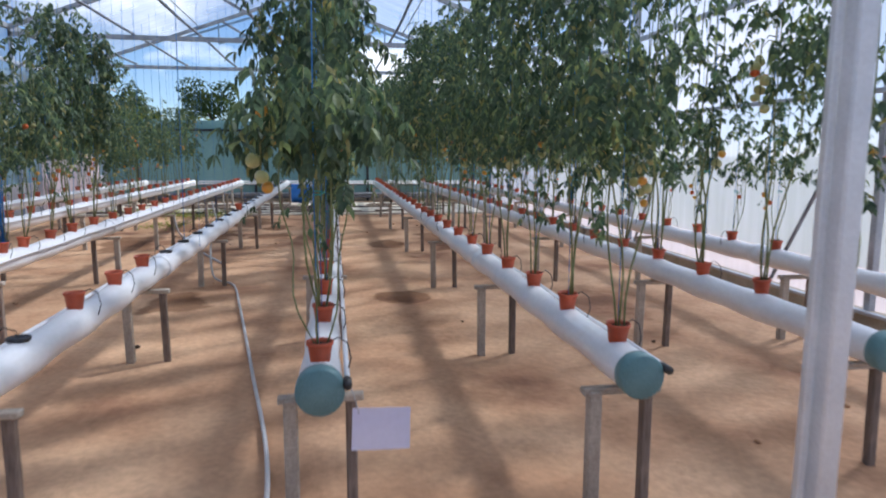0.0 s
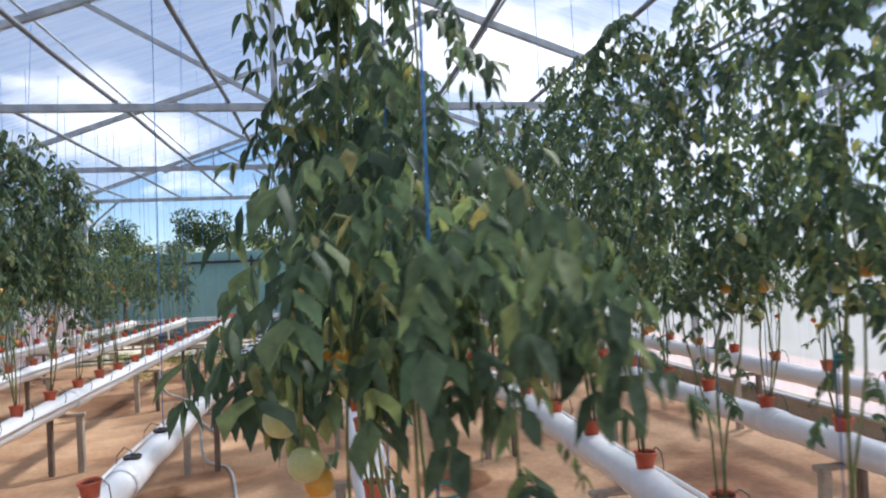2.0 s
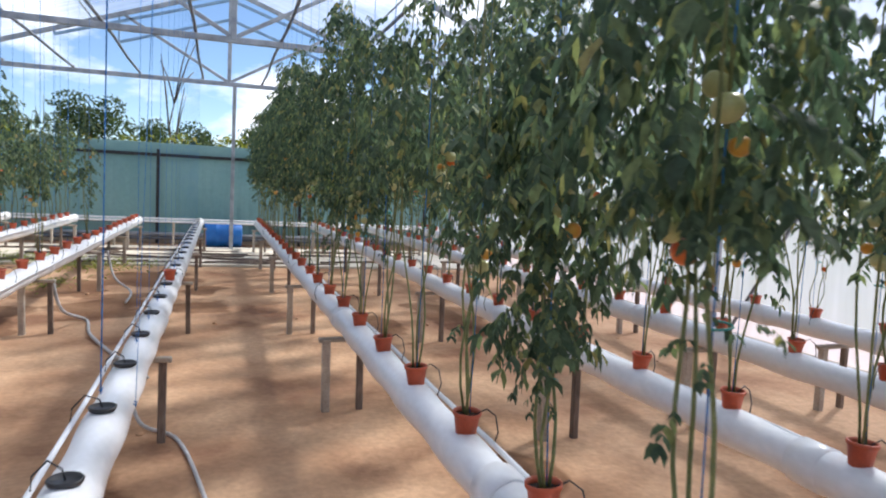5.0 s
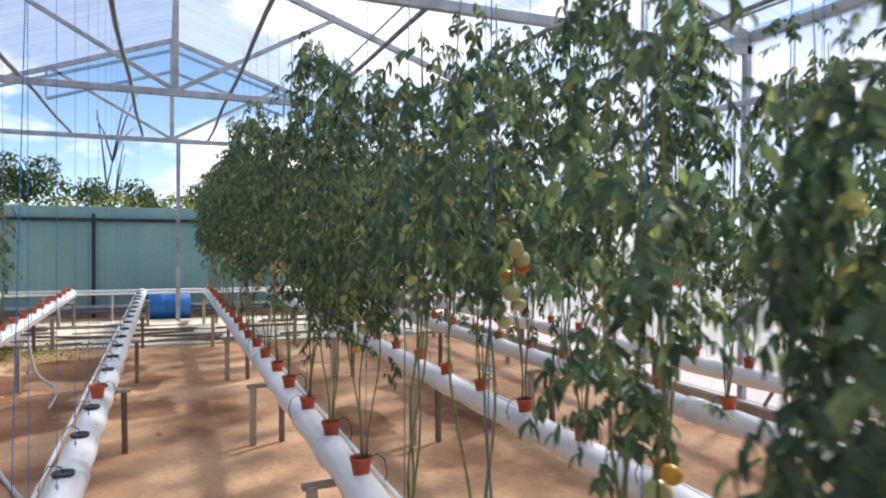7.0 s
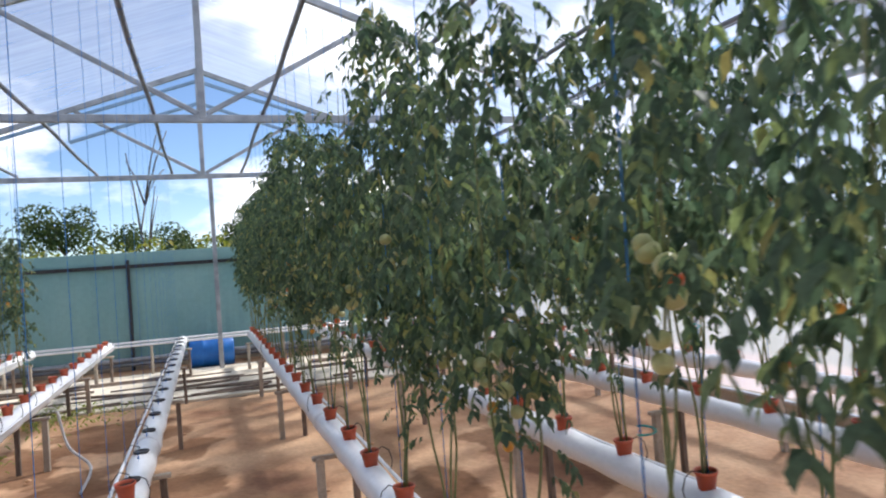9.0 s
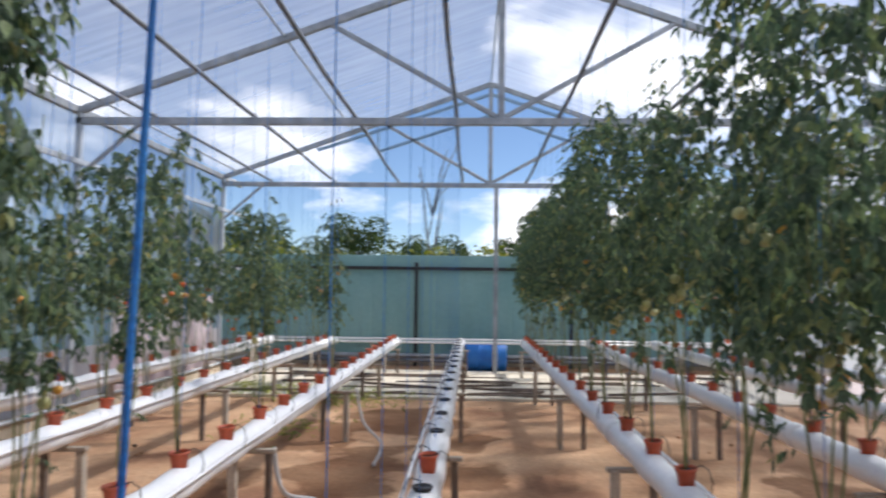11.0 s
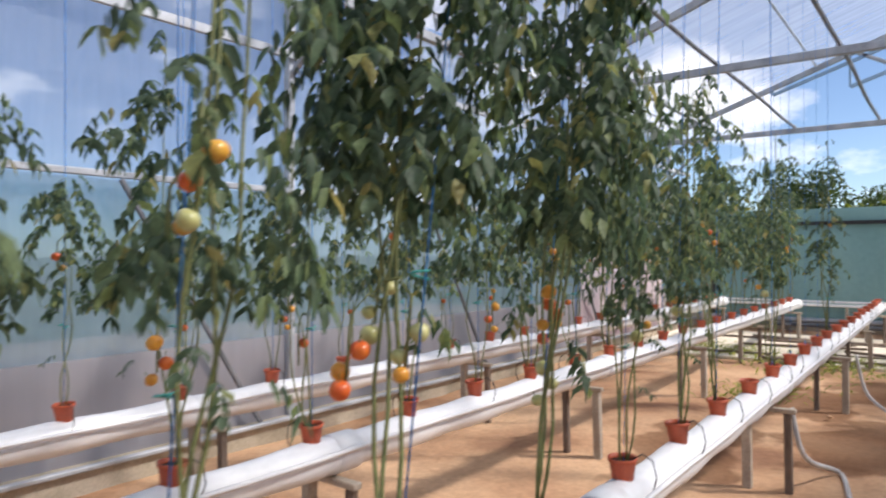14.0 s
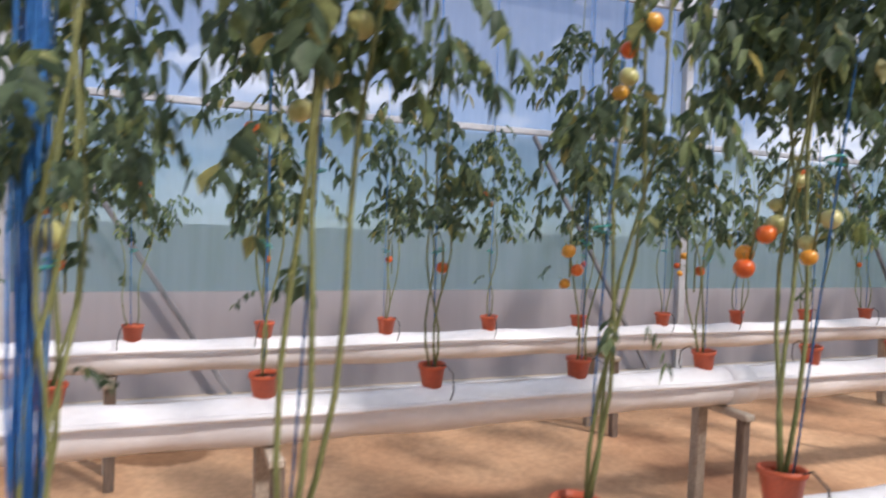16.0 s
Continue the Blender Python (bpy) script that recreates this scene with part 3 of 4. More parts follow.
def pot_ys(row):
    if row == "E":
        return [1.2, 1.84, 2.48, 7.3]
    if row == "L1":
        return [0.313 + 0.633 * k for k in range(5)] + [3.3, 3.66, 4.22] + [4.744 + 0.633 * k for k in range(20)]
    return [FIRST[row] + PITCH[row] * k for k in range(32) if FIRST[row] + PITCH[row] * k < PIPE_END - 0.2]


for row in ROW_X:
    for k, y in enumerate(pot_ys(row)):
        if row == "M" and k == 0:
            continue
        copy_thing(pot0, pose(ROW_X[row] + random.uniform(-0.006, 0.006), y + random.uniform(-0.015, 0.015), POT_Z + random.uniform(-0.004, 0.006), random.uniform(-4, 4), random.uniform(-4, 4), random.uniform(-40, 40) + (180 if random.random() < 0.15 else 0)))


def empty_hole():
    t = empty("planting_hole")
    v, f = lathe([(0.044, -0.012), (0.050, 0.002), (0.045, 0.006), (0.040, 0.0), (0.002, -0.001)], 16)
    from_lists("hole_collar", v, f, BLACK, t)
    v, f = tube([(-0.105, 0.0, -0.05), (-0.10, 0.0, 0.0), (-0.06, 0.01, 0.045), (-0.01, 0.0, 0.03), (0.0, 0.0, 0.0)], 0.003, 5)
    from_lists("drip_tube", v, f, BLACK, t)
    return tagged(t, "empty black planting hole with a drip tube", "planting hole", "empty planting holes")


hole0 = None
y = FIRST["E"]
while y < PIPE_END - 0.3:
    if min(abs(y - q) for q in pot_ys("E")) > 0.25:
        if hole0 is None:
            hole0 = empty_hole()
            hole0.location = (ROW_X["E"], y, PIPE_Z + PIPE_R + 0.011)
        else:
            copy_thing(hole0, pose(ROW_X["E"], y, PIPE_Z + PIPE_R + 0.011, 0, 0, random.uniform(-40, 40)))
    y += PITCH["E"]

# ---- tomato plants ----


def leaflet(verts, faces, base, direction, normal, length, width):
    """One pointed leaflet, folded along its midrib and bent down at the tip."""
    side = direction.cross(normal).normalized()
    o = len(verts)
    for f, w, w2, h in ((0.28, 1.0, 0.7, -0.03), (0.62, 0.58, 0.95, -0.14)):
        mid = base + direction * length * f + normal * length * h
        verts += [mid + side * width * w - normal * width * 0.4, mid, mid - side * width * w2 - normal * width * 0.4 + direction * length * 0.07]
    verts += [base, base + direction * length * 0.88 - normal * length * 0.3 - Vector((0, 0, length * 0.28))]
    faces += [(o + 6, o, o + 1), (o + 6, o + 1, o + 2), (o, o + 3, o + 4, o + 1), (o + 1, o + 4, o + 5, o + 2), (o + 3, o + 7, o + 4), (o + 4, o + 7, o + 5)]


def compound_leaf(verts, faces, base, out, length, rng, droop):
    """A hanging compound leaf: a bent midrib with pairs of leaflets and one at its tip."""
    side0 = out.cross(Vector((0, 0, 1))).normalized()
    p, d = base.copy(), (out + Vector((0, 0, 0.35))).normalized()
    steps = 6
    for k in range(steps):
        p = p + d * (length / steps)
        d = (d + Vector((0, 0, -droop / steps * 2.1))).normalized()
        if k == 0:
            continue
        size = min(0.05, length * rng.uniform(0.2, 0.36)) * (1.0 if k < 5 else 1.2)
        nrm = d.cross(side0).normalized()
        if nrm.z < 0:
            nrm = -nrm
        nrm = (nrm + Vector((rng.uniform(-.8, .8), rng.uniform(-.8, .8), rng.uniform(-.4, .4)))).normalized()
        for s in (-1, 1):
            dd = (side0 * s + d * rng.uniform(0.2, 1.1) + Vector((rng.uniform(-.35, .35), rng.uniform(-.35, .35), -0.5 * droop))).normalized()
            leaflet(verts, faces, p, dd, nrm, size, size * rng.uniform(0.19, 0.3))
    leaflet(verts, faces, p, d, d.cross(side0).normalized(), min(0.06, length * 0.3), min(0.02, length * 0.11))


def tomato_mesh(name, r, mat, lobes):
    verts, faces = [], []
    n, m = 12, 8
    for j in range(m + 1):
        a = math.pi * j / m
        for i in range(n):
            b = 2 * math.pi * i / n
            q = r * (1 + 0.04 * math.cos(lobes * b) * math.sin(a)) * (1 - 0.12 * max(0, math.cos(a)) ** 6)
            verts.append((q * math.sin(a) * math.cos(b), q * math.sin(a) * math.sin(b), 0.9 * q * math.cos(a)))
    for j in range(m):
        for i in range(n):
            faces.append((j * n + i, j * n + (i + 1) % n, (j + 1) * n + (i + 1) % n, (j + 1) * n + i))
    me = bpy.data.meshes.new(name)
    me.from_pydata(verts, [], faces[::1])
    me.materials.append(mat)
    for p in me.polygons:
        p.use_smooth = True
    me.flip_normals()
    return me


FRUIT = {"red": tomato_mesh("ripe_tomato", 0.036, RED, 5), "orange": tomato_mesh("orange_tomato", 0.035, ORANGE, 4), "green": tomato_mesh("unripe_tomato", 0.038, UNRIPE, 5)}


cv, cf = [], []
for k in range(5):
    a = 2 * math.pi * k / 5
    leaflet(cv, cf, Vector((0, 0, 0.027)), Vector((math.cos(a), math.sin(a), 0.1)).normalized(), Vector((0, 0, 1)), 0.026, 0.006)
v, f = tube([(0, 0, 0.024), (0.002, 0, 0.04), (0.008, 0, 0.055)], 0.0025, 5)
cf += [tuple(i + len(cv) for i in q) for q in f]
cv += v
CALYX = bpy.data.meshes.new("calyx")
CALYX.from_pydata([tuple(q) for q in cv], [], cf)
CALYX.materials.append(STEM)


def tomato_plant(seed, height, low, spread, density, fruit_z, fruits, fruit_size=1.0):
    """height and low: top and lower end of the foliage above the pot; fruits: colours of the fruit."""
    rng = random.Random(seed)
    t = empty("tomato_plant")
    sv, sf, verts, faces = [], [], [], []
    axes = []
    for s in range(rng.choice((3, 3, 4)) if height > 1.45 else rng.choice((2, 3, 3))):
        a, r0 = rng.uniform(0, 6.28), 0.018
        pts = []
        lean = Vector((math.cos(a), math.sin(a), 0)) * rng.uniform(0.02, 0.08) * spread
        steps = 14
        top = height * rng.uniform(0.82, 1.0)
        for k in range(steps + 1):
            f = k / steps
            wob = Vector((math.sin(f * 9 + s * 2 + seed), math.cos(f * 8 + s * 3), 0)) * 0.032 * math.sin(math.pi * min(1, f * 1.8))
            pts.append(Vector((math.cos(a) * r0, math.sin(a) * r0, 0.0)) + lean * math.sin(f * math.pi * 0.75) * 1.5 + wob + Vector((0, 0, top * f)))
        rads = [(0.0056 if height > 1.45 else 0.0038) * (1 - 0.55 * k / steps) for k in range(steps + 1)]
        v, f = tube(pts, rads, 6)
        o = len(sv)
        sv += v
        sf += [tuple(i + o for i in q) for q in f]
        axes.append(pts)
    count = int(density * 170)
    for i in range(count):
        pts = rng.choice(axes)
        z = low + (height - low) * rng.random() ** (1.2 if density > 0.6 else 1.45)
        if rng.random() < 0.03:
            z = low * rng.uniform(0.5, 1.0)
        base = min(pts, key=lambda p: abs(p.z - z)).copy()
        base.z = z if z <= pts[-1].z else pts[-1].z
        a = rng.uniform(0, 6.28)
        f = (z - low) / max(0.1, height - low)
        width = (0.55 + 0.45 * math.sin(math.pi * min(1, max(0, f * 0.85 + 0.12)))) * spread
        reach = rng.uniform(0.13, 0.27) * width
        out = Vector((math.cos(a), math.sin(a), rng.uniform(-0.1, 0.25)))
        start = base + out * rng.uniform(0, 0.13) * width
        compound_leaf(verts, faces, start, out, reach, rng, rng.uniform(0.7, 1.7))
    from_lists("stem", sv, sf, STEM, t)
    from_lists("leaves", verts, faces, LEAF, t)
    anchor = None
    for i, c in enumerate(fruits):
        if i % 3 == 0:
            a, z = rng.uniform(0, 6.28), fruit_z + rng.uniform(-0.12, 0.3)
            base = min(axes[i % len(axes)], key=lambda p: abs(p.z - z))
            anchor = Vector((base.x + math.cos(a) * 0.065, base.y + math.sin(a) * 0.065, z))
            v, f = tube([(base.x, base.y, z + 0.1), ((base.x + anchor.x) / 2, (base.y + anchor.y) / 2, z + 0.11), (anchor.x, anchor.y, z + 0.07), (anchor.x, anchor.y, z - 0.08)], 0.0036, 5)
            from_lists("fruit_stalk", v, f, STEM, t)
        q = new("tomato", FRUIT[c])
        q.parent = t
        b = 2.1 * i
        q.location = anchor + Vector((math.cos(b) * 0.034 * fruit_size, math.sin(b) * 0.034 * fruit_size, -0.05 * (i % 3) + rng.uniform(-.01, .01)))
        s = rng.uniform(0.66, 1.0) * fruit_size
        q.scale = (s, s, s * rng.uniform(0.95, 1.15))
        q.rotation_euler = (rng.uniform(-.5, .5), rng.uniform(-.5, .5), b)
        c0 = new("calyx", CALYX)
        c0.parent = q
        tagged(q, {"red": "ripe red tomato", "orange": "ripening orange tomato", "green": "pale unripe tomato"}[c])
    # twine that holds the plant up
    v, f = tube([(0.01, 0.005, 0.02), (0.015, 0.01, height * 0.5), (0.0, 0.0, CHORD - 0.68)], 0.0022, 4)
    from_lists("twine", v, f, BLUE, t, "blue support twine")
    v, f = tube([(0.02 * math.cos(q), 0.02 * math.sin(q), low * 0.75 + 0.003 * q) for q in [0.7 * k for k in range(10)]], 0.0025, 4)
    from_lists("clip", v, f, TEALTWINE, t, "green plant clip")
    return t


G, O, D = "green", "orange", "red"
SPEC = {
    "tall": [(11, 2.25, 0.84, 0.95, 1.2, 0.85, (G, G, G, O, G, G, G, O, G)), (12, 2.4, 0.76, 1.05, 1.35, 0.9, (G, G, G, G, O, G, G, G, G)), (13, 2.0, 0.9, 0.95, 1.05, 0.9, (G, G, G, G, G, O)),
             (14, 2.3, 0.8, 1.0, 1.25, 0.8, (G, O, G, G, G, O, G, G, G)), (15, 2.15, 0.95, 0.9, 0.9, 0.95, (G, G, D, G, G, G))],
    "near": [(17, 1.9, 0.74, 0.98, 1.1, 0.85, (O, G, G)), (18, 1.85, 0.82, 0.95, 1.0, 0.85, (G, G, O, G, G, D)), (19, 1.15, 0.78, 1.15, 0.6, 0.66, (O, G, O, G, G, O))],
    "column": [(16, 1.5, 0.42, 0.78, 1.5, 0.9, (G, G, O))],
    "short": [(21, 1.65, 0.62, 0.85, 0.55, 0.7, (D, G, O)), (22, 1.5, 0.55, 0.8, 0.45, 0.6, (O, O)), (23, 1.8, 0.7, 0.9, 0.62, 0.75, (D, O, G))],
    "edge": [(31, 1.2, 0.52, 0.75, 0.36, 0.48, (D, O)), (32, 1.35, 0.55, 0.8, 0.40, 0.5, (O, D, O)), (33, 1.1, 0.5, 0.75, 0.33, 0.42, (D,))],
    "bushy": [(41, 2.15, 0.9, 1.12, 1.75, 0.52, (D, O, D, G, G, O, G, G, G)), (42, 2.25, 0.9, 1.1, 1.7, 0.54, (O, D, O, G, G, G, D, O, D))],
    "lone": [(61, 1.82, 0.42, 0.62, 0.62, 0.8, (G, O))],
    "thin": [(51, 2.1, 0.8, 0.85, 0.3, 0.75, (O, D, G, O)), (52, 2.2, 0.85, 1.05, 0.6, 0.75, (G, G, G, D, G, G, G, G, G)), (53, 1.9, 0.72, 0.75, 0.5, 0.6, (O, G)),
             (54, 2.0, 1.0, 0.95, 0.55, 1.08, (G, G, G, G, D, G, G, G, O))],
}
TEXT = {"near": "leaning tomato plant with ripening fruit beside the path", "column": "dense leaning tomato plant leafy almost down to its pot", "tall": "tall dense tomato plant with bare lower stems and pale fruit", "short": "medium tomato plant with hanging leaves and orange fruit",
        "edge": "small sparse tomato plant with thin stems and red fruit", "bushy": "large bushy tomato plant with clusters of orange fruit",
        "lone": "tall narrow tomato plant standing alone in its row",
        "thin": "thin leggy tomato plant tied to blue twine"}
MADE = {}


def put_plant(kind, row, y, variant=None, grow=1.0, lean=0.0):
    specs = SPEC[kind]
    k = random.randrange(len(specs)) if variant is None else variant
    m = pose(ROW_X[row] + random.uniform(-0.01, 0.01), y, POT_Z + 0.02, -lean, 0, 0) @ pose(0, 0, 0, 0, 0, random.uniform(0, 360))
    s = grow * random.uniform(0.94, 1.06)
    if (kind, k) not in MADE:
        seed, h, low, spread, dens, fz, fr = specs[k]
        ob = tomato_plant(seed, h, low, spread, dens, fz, fr, 0.7 if kind in ("bushy", "edge", "short", "lone") or (kind == "thin" and k < 2) else 0.85)
        tagged(ob, TEXT[kind], "tomato plant", "tomato plants")
        MADE[kind, k] = ob
        ob.matrix_basis = m
        ob.scale = (s, s, s)
        return
    ob = copy_thing(MADE[kind, k], m)
    ob.scale = (s, s, s)


for y in pot_ys("M"):
    if 2.3 < y < 2.8:
        put_plant("column", "M", y, lean=4)
    elif y < 2.3:
        put_plant("near", "M", y, variant=2 if y < 0.6 else 0 if y < 1.3 else 1, grow=1.0 if y < 0.6 else 1.0 if y < 1.3 else 0.95, lean=random.uniform(-4, 5))
    elif y < 4.9:
        put_plant("thin", "M", y, 2 if y < 3.5 else 3, 0.9 if y < 3.5 else 0.87)
    elif y < 6.3:
        put_plant("tall", "M", y, 3, 0.8)
    else:
        put_plant("tall", "M", y, grow=0.94 if y < 9 else 1.02)
for y in pot_ys("R1"):
    put_plant("tall", "R1", y, 3 if 1.8 < y < 3.6 else None, grow=0.95 if 1.8 < y < 3.6 else 0.9 if y < 4.5 else 1.0)
for y in pot_ys("R2"):
    put_plant("thin" if random.random() < 0.5 else "short", "R2", y, grow=1.12)
for y in pot_ys("R3"):
    put_plant("edge" if random.random() < 0.55 else "short", "R3", y)
for y in pot_ys("L3"):
    put_plant("edge" if y < 9 or random.random() < 0.5 else "short", "L3", y)
for y in pot_ys("L2"):
    put_plant("edge" if y < 7.5 or random.random() < 0.4 else "short", "L2", y, grow=1.15)
for y, kind, v, lean in ((3.3, "thin", 2, 3), (3.66, "thin", 1, 3), (4.22, "thin", 0, 3), (4.744, "bushy", 0, 8), (5.377, "bushy", 1, 8), (6.01, "thin", 2, 3), (6.643, "thin", 2, 3), (7.276, "thin", 0, 2), (8.542, "thin", 2, 0), (11.07, "lone", 0, 0)):
    put_plant(kind, "L1", y, v, grow=0.8 if kind == "thin" and v == 2 else 0.92 if kind == "thin" else 1.0, lean=lean)

# ---- twine, hoses and small things ----


def blue_twine(x, y, z0, z1, strands, wide, label="blue raffia twine hanging from the roof frame", slant=0.0):
    t = empty("hanging_twine", (x, y, z0))
    for k in range(strands):
        a = 6.28 * k / max(1, strands)
        pts = []
        for i in range(13):
            f = i / 12
            q = wide * (0.6 + 0.4 * math.sin(f * 9 + k * 2.1))
            pts.append((slant * f + q * math.cos(a + f * 3), q * math.sin(a + f * 3), (z1 - z0) * f))
        v, f = tube(pts, 0.0026 if strands > 6 else 0.0017 if strands > 1 else 0.0012, 5)
        from_lists("strand", v, f, BLUE, t)
    v, f = tube([(wide * math.cos(q) + 0.004 * math.cos(q), wide * math.sin(q) + 0.004 * math.sin(q), 0.01 + 0.002 * q) for q in [0.8 * k for k in range(12)]], 0.0026, 5)
    from_lists("knot", v, f, BLUE, t)
    v, f = tube([(slant + 0.026 * math.cos(q), 0.0, z1 - z0 + 0.07 + 0.026 * math.sin(q)) for q in [0.6 * k for k in range(11)]], 0.0026, 5)
    from_lists("loop", v, f, BLUE, t)
    tagged(t, label, "twine", "hanging twines")


for k in range(18):
    blue_twine(ROW_X["E"] + (0.083 if k == 0 else 0), 4.02 if k == 0 else 4.2 + 0.64 * k, PIPE_Z + (0.0 if k == 0 else PIPE_R), CHORD, 1, 0.001, slant=0.08 if k == 0 else 0.0)
blue_twine(-1.292, 4.0, PIPE_Z + PIPE_R - 0.01, CHORD, 3, 0.0022, "bunch of blue raffia twine tied round the white pipe", slant=0.02)
for k, y in enumerate((8.54, 9.17, 9.81, 10.44)):
    blue_twine(ROW_X["L1"], y, POT_Z + 0.04, CHORD, 1, 0.004)
blue_twine(ROW_X["L1"], 3.3, POT_Z + 0.03, CHORD, 16, 0.026, "thick bunch of blue raffia twine tied over a pot")


def hose(name, points, r, mat, label):
    pts = []
    P = [Vector(p) for p in points]
    for i in range(len(P) - 1):
        a, b, c, d = P[max(i - 1, 0)], P[i], P[i + 1], P[min(i + 2, len(P) - 1)]
        for k in range(8):
            t = k / 8
            pts.append(0.5 * ((2 * b) + (c - a) * t + (2 * a - 5 * b + 4 * c - d) * t * t + (3 * b - a - 3 * c + d) * t ** 3))
    pts.append(P[-1])
    ob = from_lists(name, *tube(pts, r, 8), mat)
    return tagged(ob, label, "hose", "hoses")


hose("water_hose", [(-0.22, -0.6, 0.012), (-0.26, 0.6, 0.012), (-0.5, 2.1, 0.012), (-0.84, 4.1, 0.012), (-1.05, 5.2, 0.012), (-1.3, 5.5, 0.05), (-1.4, 5.9, 0.3), (-1.37, 6.0, 0.52)], 0.012, HOSE, "grey water hose lying on the soil")
hose("water_hose", [(-2.38, 8.5, 0.5), (-2.3, 8.5, 0.2), (-2.15, 8.9, 0.02), (-2.0, 8.2, 0.015), (-1.7, 7.4, 0.015), (-1.35, 6.6, 0.015)], 0.016, HOSE, "grey water hose dropping from a pipe to the soil")
hose("water_hose", [(-2.3, 11.4, 0.5), (-2.2, 11.3, 0.15), (-1.95, 10.9, 0.015), (-1.9, 10.0, 0.015)], 0.014, HOSE, "grey water hose dropping from a pipe to the soil")

sign = empty("notice_card", (0.22, -0.07, 0.47))
bm = box(bmesh.new(), (0, 0, 0), (0.215, 0.003, 0.15), 0.0)
bm.transform(pose(0, 0, 0, -12, 4, 6))
part("card", bm, PAPER, sign, smooth=False)
v, f = tube([(-0.08, 0.0, 0.06), (-0.1, 0.03, 0.13), (-0.12, 0.07, 0.16)], 0.0025, 5)
from_lists("string", v, f, HOSE, sign)
tagged(sign, "blank pale laminated card hung on a pipe end", "card")


def drum(x, y):
    t = empty("water_drum", (x, y, 0.29))
    prof = [(0.05, -0.41), (0.27, -0.41), (0.285, -0.39), (0.285, -0.2), (0.295, -0.18), (0.295, -0.14), (0.285, -0.12), (0.285, 0.12), (0.295, 0.14), (0.295, 0.18), (0.285, 0.2), (0.285, 0.39), (0.27, 0.41), (0.05, 0.41)]
    v, f = lathe(prof, 28)
    m = pose(0, 0, 0, 0, 90, 0)
    from_lists("drum_body", [m @ Vector(q) for q in v], f, DRUM, t)
    v, f = lathe([(0.03, 0.0), (0.04, 0.0), (0.04, 0.03), (0.03, 0.032)], 12)
    m2 = pose(-0.41, 0, 0.18, 0, -90, 0)
    from_lists("bung", [m2 @ Vector(q) for q in v], f, BLACK, t)
    tagged(t, "blue plastic water drum lying on its side", "drum")


drum(-0.74, 17.66)

for z, y, r, mat in ((0.585, 17.26, 0.024, PIPE), (0.64, 17.34, 0.02, PIPE), (0.232, 18.2, 0.05, STEEL), (0.142, 18.2, 0.04, STEELDARK)):
    p = from_lists("header_pipe", *tube([(-5.7, y, z), (4.4, y, z)], r, 10), mat)
    tagged(p, "horizontal water supply pipe across the row ends", "header pipe", "header pipes")
for i in range(9):
    x = -5.4 + i * 1.2
    b = part("pipe_bracket", box(bmesh.new(), (x, 17.3, 0.28), (0.04, 0.1, 0.6), 0.005), POST, smooth=False)
    tagged(b, "short post under the water supply pipes", "bracket", "pipe brackets")
# Short dark strips added to draw the broken shadow stripes on the pavement.
rng = random.Random(21)
loose = [(rng.uniform(-4.8, 3.8), rng.uniform(13.9, 17.0), rng.uniform(-14, 14), rng.uniform(0.7, 1.9)) for k in range(16)]
for i, (x, y, a, l) in enumerate((*loose, (-3.4, 15.5, 12, 1.7), (-2.2, 15.0, -20, 1.3), (-4.3, 16.3, 4, 2.0), (0.8, 15.6, 8, 1.5), (1.9, 16.4, -6, 1.8), (-1.9, 16.4, 3, 1.6))):
    m = pose(x, y, 0.055, 0, 0, a)
    bm = box(bmesh.new(), (0, 0, 0), (l, 0.05, 0.035), 0.004)
    ob = part("timber_batten", bm, POSTDARK, smooth=False)
    ob.matrix_basis = m
    tagged(ob, "thin dark strip standing in for a shadow stripe on the concrete", "batten", "battens")

def weeds(x, y, w, d, count, seed):
    rng = random.Random(seed)
    verts, faces = [], []
    for i in range(count):
        p = Vector((x + rng.gauss(0, w), y + rng.gauss(0, d), 0.02))
        a = rng.uniform(0, 6.28)
        leaflet(verts, faces, p, Vector((math.cos(a), math.sin(a), rng.uniform(0.5, 1.6))).normalized(), Vector((-math.cos(a), -math.sin(a), 0.5)).normalized(), rng.uniform(0.06, 0.16), 0.014)
    ob = from_lists("weed_patch", verts, faces, BUSHLEAF)
    tagged(ob, "low patch of green weeds growing on the ground", "weeds", "weed patches", "stuff")


weeds(-2.9, 13.7, 0.5, 0.5, 500, 3)
weeds(-4.4, 14.5, 0.5, 0.4, 400, 4)
weeds(-3.2, 11.4, 0.25, 0.3, 150, 6)

rng = random.Random(5)
for i in range(40):
    x, y = rng.uniform(-5.2, 4.2), rng.uniform(-1.0, 14)
    v, f = lathe([(0.004, -0.01), (0.016, -0.006), (0.02, 0.004), (0.011, 0.014), (0.002, 0.017)], 7)
    s = rng.uniform(0.6, 1.6)
    ob = from_lists("clod", [(q[0] * s * rng.uniform(.7, 1.3), q[1] * s, q[2] * s * .8) for q in v], f, PEAT if rng.random() < 0.3 else SOIL)
    ob.location = (x, y, 0.004)
    tagged(ob, "small dry clod of soil on the ground", "clod", "soil clods")

# ---- outside ----


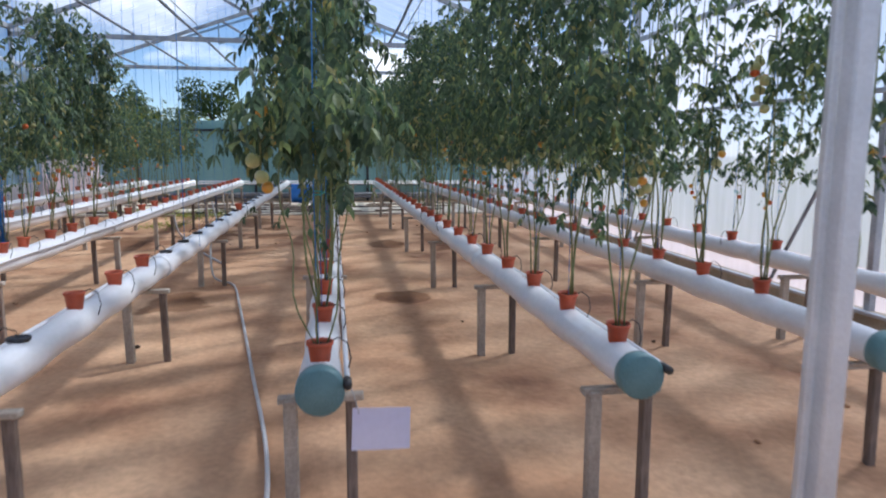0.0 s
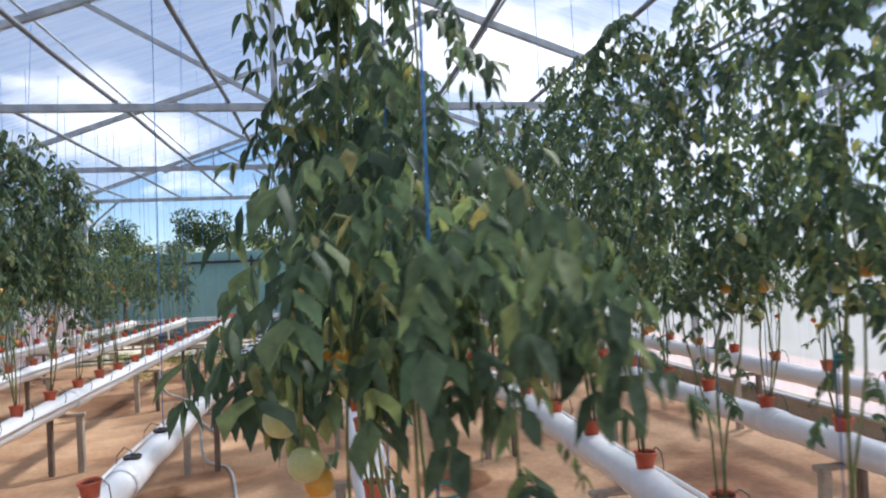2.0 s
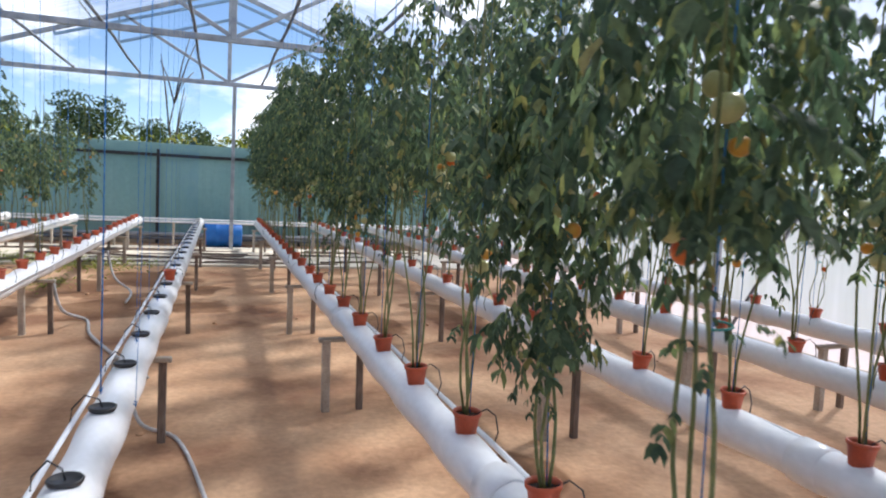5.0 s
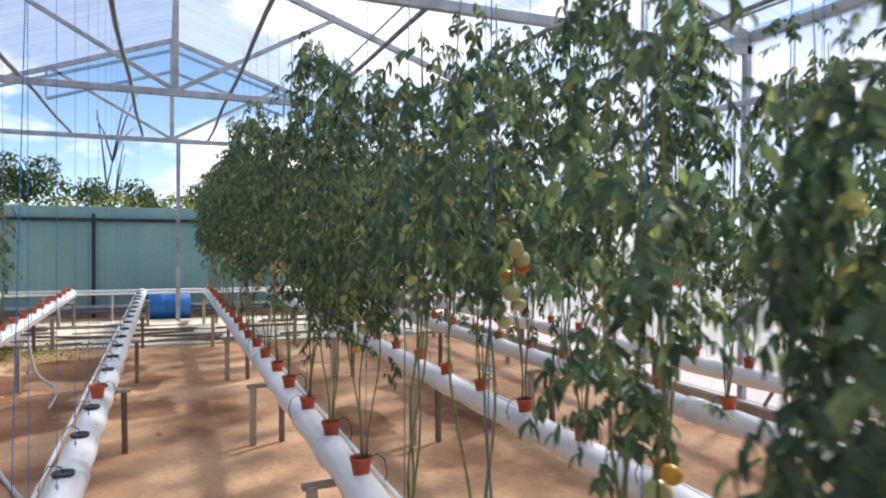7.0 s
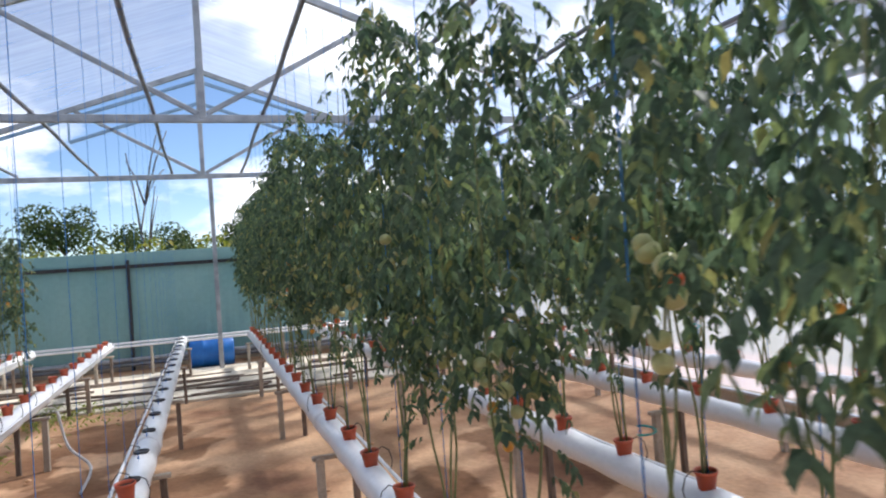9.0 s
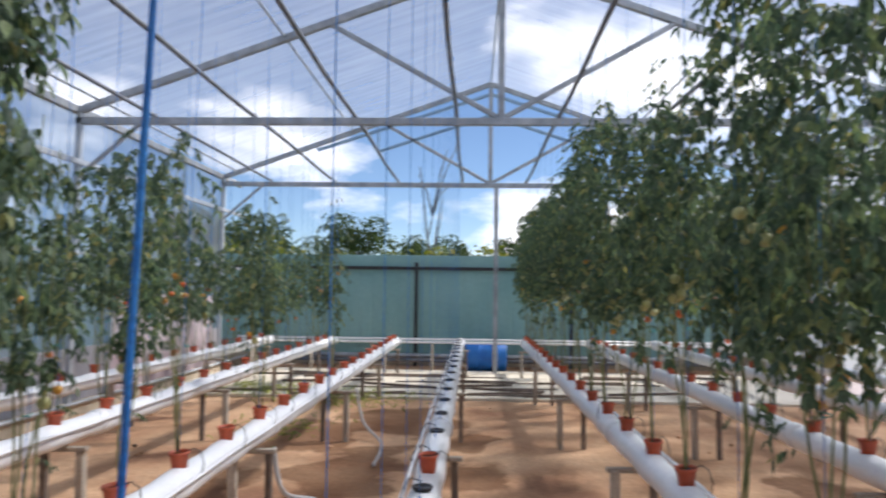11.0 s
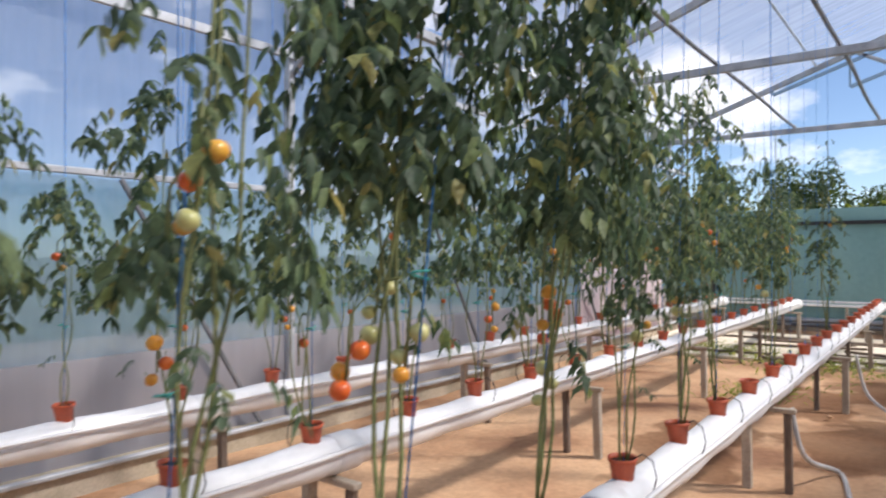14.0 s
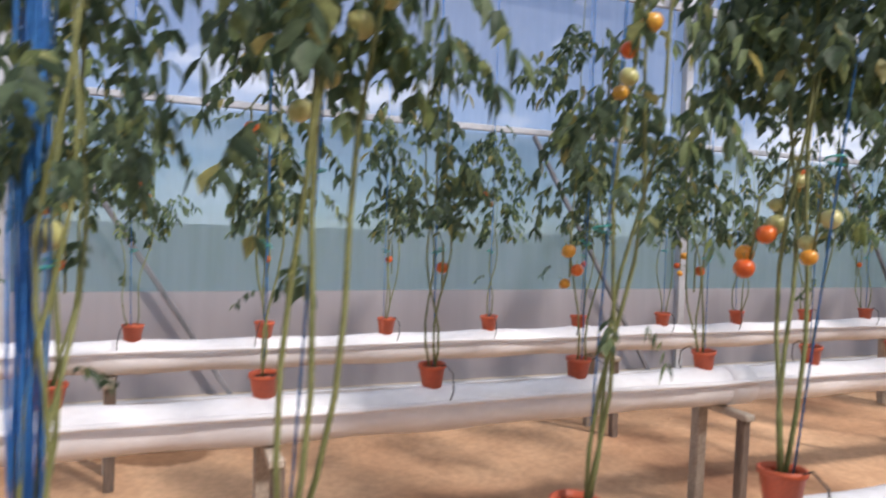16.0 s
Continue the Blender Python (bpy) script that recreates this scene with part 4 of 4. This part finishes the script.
def crown(name, rng, mat, parent, blobs, leaf, count):
    verts, faces = [], []
    for c, r in blobs:
        for i in range(int(count * r * r)):
            a, b = rng.uniform(0, 6.28), math.acos(rng.uniform(-1, 1))
            q = r * rng.uniform(0.55, 1.12)
            p = Vector(c) + Vector((math.sin(b) * math.cos(a), math.sin(b) * math.sin(a), 0.8 * math.cos(b))) * q
            d = Vector((rng.uniform(-1, 1), rng.uniform(-1, 1), rng.uniform(-0.8, 0.5))).normalized()
            n = Vector((rng.uniform(-1, 1), rng.uniform(-1, 1), rng.uniform(0, 1))).normalized()
            leaflet(verts, faces, p, d, n, leaf * rng.uniform(0.7, 1.3), leaf * 0.28)
    return from_lists(name, verts, faces, mat, parent, smooth=False)


def tree(x, y, height, seed, mat, label, bare=False):
    rng = random.Random(seed)
    t = empty("tree", (x, y, 0))
    trunk = [(rng.uniform(-.05, .05) * k, rng.uniform(-.05, .05) * k, height * 0.62 * k / 5) for k in range(6)]
    v, f = tube(trunk, [(0.05 if bare else 0.16) * height / 6 * (1 - 0.13 * k) for k in range(6)], 8)
    from_lists("trunk", v, f, BARK, t)
    tips = []
    for i in range(7):
        a = rng.uniform(0, 6.28)
        b = Vector(trunk[rng.choice((3, 4, 5, 5) if bare else (3, 4, 5))])
        r = height * (rng.uniform(0.05, 0.15) if bare else 0.2)
        e = b + Vector((math.cos(a) * r, math.sin(a) * r, height * rng.uniform(0.12, 0.38)))
        mid = (b + e) / 2 + Vector((0, 0, height * 0.03))
        w = 0.6 if bare else 1.0
        v, f = tube([b, mid, e], [0.05 * w * height / 6, 0.035 * w * height / 6, 0.012 * height / 6], 6)
        from_lists("limb", v, f, BARK, t)
        tips.append(e)
    if not bare:
        crown("crown", rng, mat, t, [(e, height * rng.uniform(0.12, 0.2)) for e in tips], 0.2, 420)
    tagged(t, label, "tree", "trees beyond the fence")


for i, (x, h) in enumerate(((-13, 5.4), (-10.2, 4.8), (-7.0, 5.2), (-4.4, 4.4), (-1.2, 4.2), (1.6, 5.0), (4.6, 4.8), (7.5, 5.6), (11, 5.4), (-16.5, 5.5))):
    tree(x, 36 + (i * 37 % 7), h, 100 + i, TREELEAF, "dark leafy tree standing beyond the fence")
tree(-2.3, 25, 6.4, 77, TREELEAF, "bare forked tree trunk beyond the fence", bare=True)
rng = random.Random(9)
for i in range(14):
    x = -11 + i * 1.5 + rng.uniform(-.4, .4)
    t = empty("bush", (x, 24 + rng.uniform(-1, 1.5), 0))
    v, f = tube([(0, 0, 0), (0.05, 0, 0.8), (0.1, 0.05, 1.5)], [0.05, 0.04, 0.02], 6)
    from_lists("trunk", v, f, BARK, t)
    crown("crown", rng, BUSHLEAF, t, [((rng.uniform(-.5, .5), rng.uniform(-.3, .3), z), rng.uniform(.55, .8)) for z in (0.8, 1.5, 2.1, rng.uniform(2.2, 2.7))], 0.2, 300)
    tagged(t, "yellow green bush growing behind the fence", "bush", "bushes beyond the fence")


# A flat dark bar that stands for one long shadow across the slab.
def slab_shadow_strip(y, x0, x1, turn, h):
    t = part("batten", box(bmesh.new(), (0, 0, 0), (x1 - x0, 0.045, h), 0.006), POSTDARK, smooth=False)
    t.matrix_basis = pose((x0 + x1) / 2, y, 0.033 + h / 2, 0, 0, turn)
    tagged(t, "long dark strip in place of a shadow line across the concrete", "batten", "battens on the concrete")


for k in range(4):
    x0 = -5.2 + random.uniform(0, 3.5)
    slab_shadow_strip(14.15 + 0.7 * k, x0, x0 + random.uniform(3.0, 5.0), random.uniform(-1.5, 1.5), 0.02)
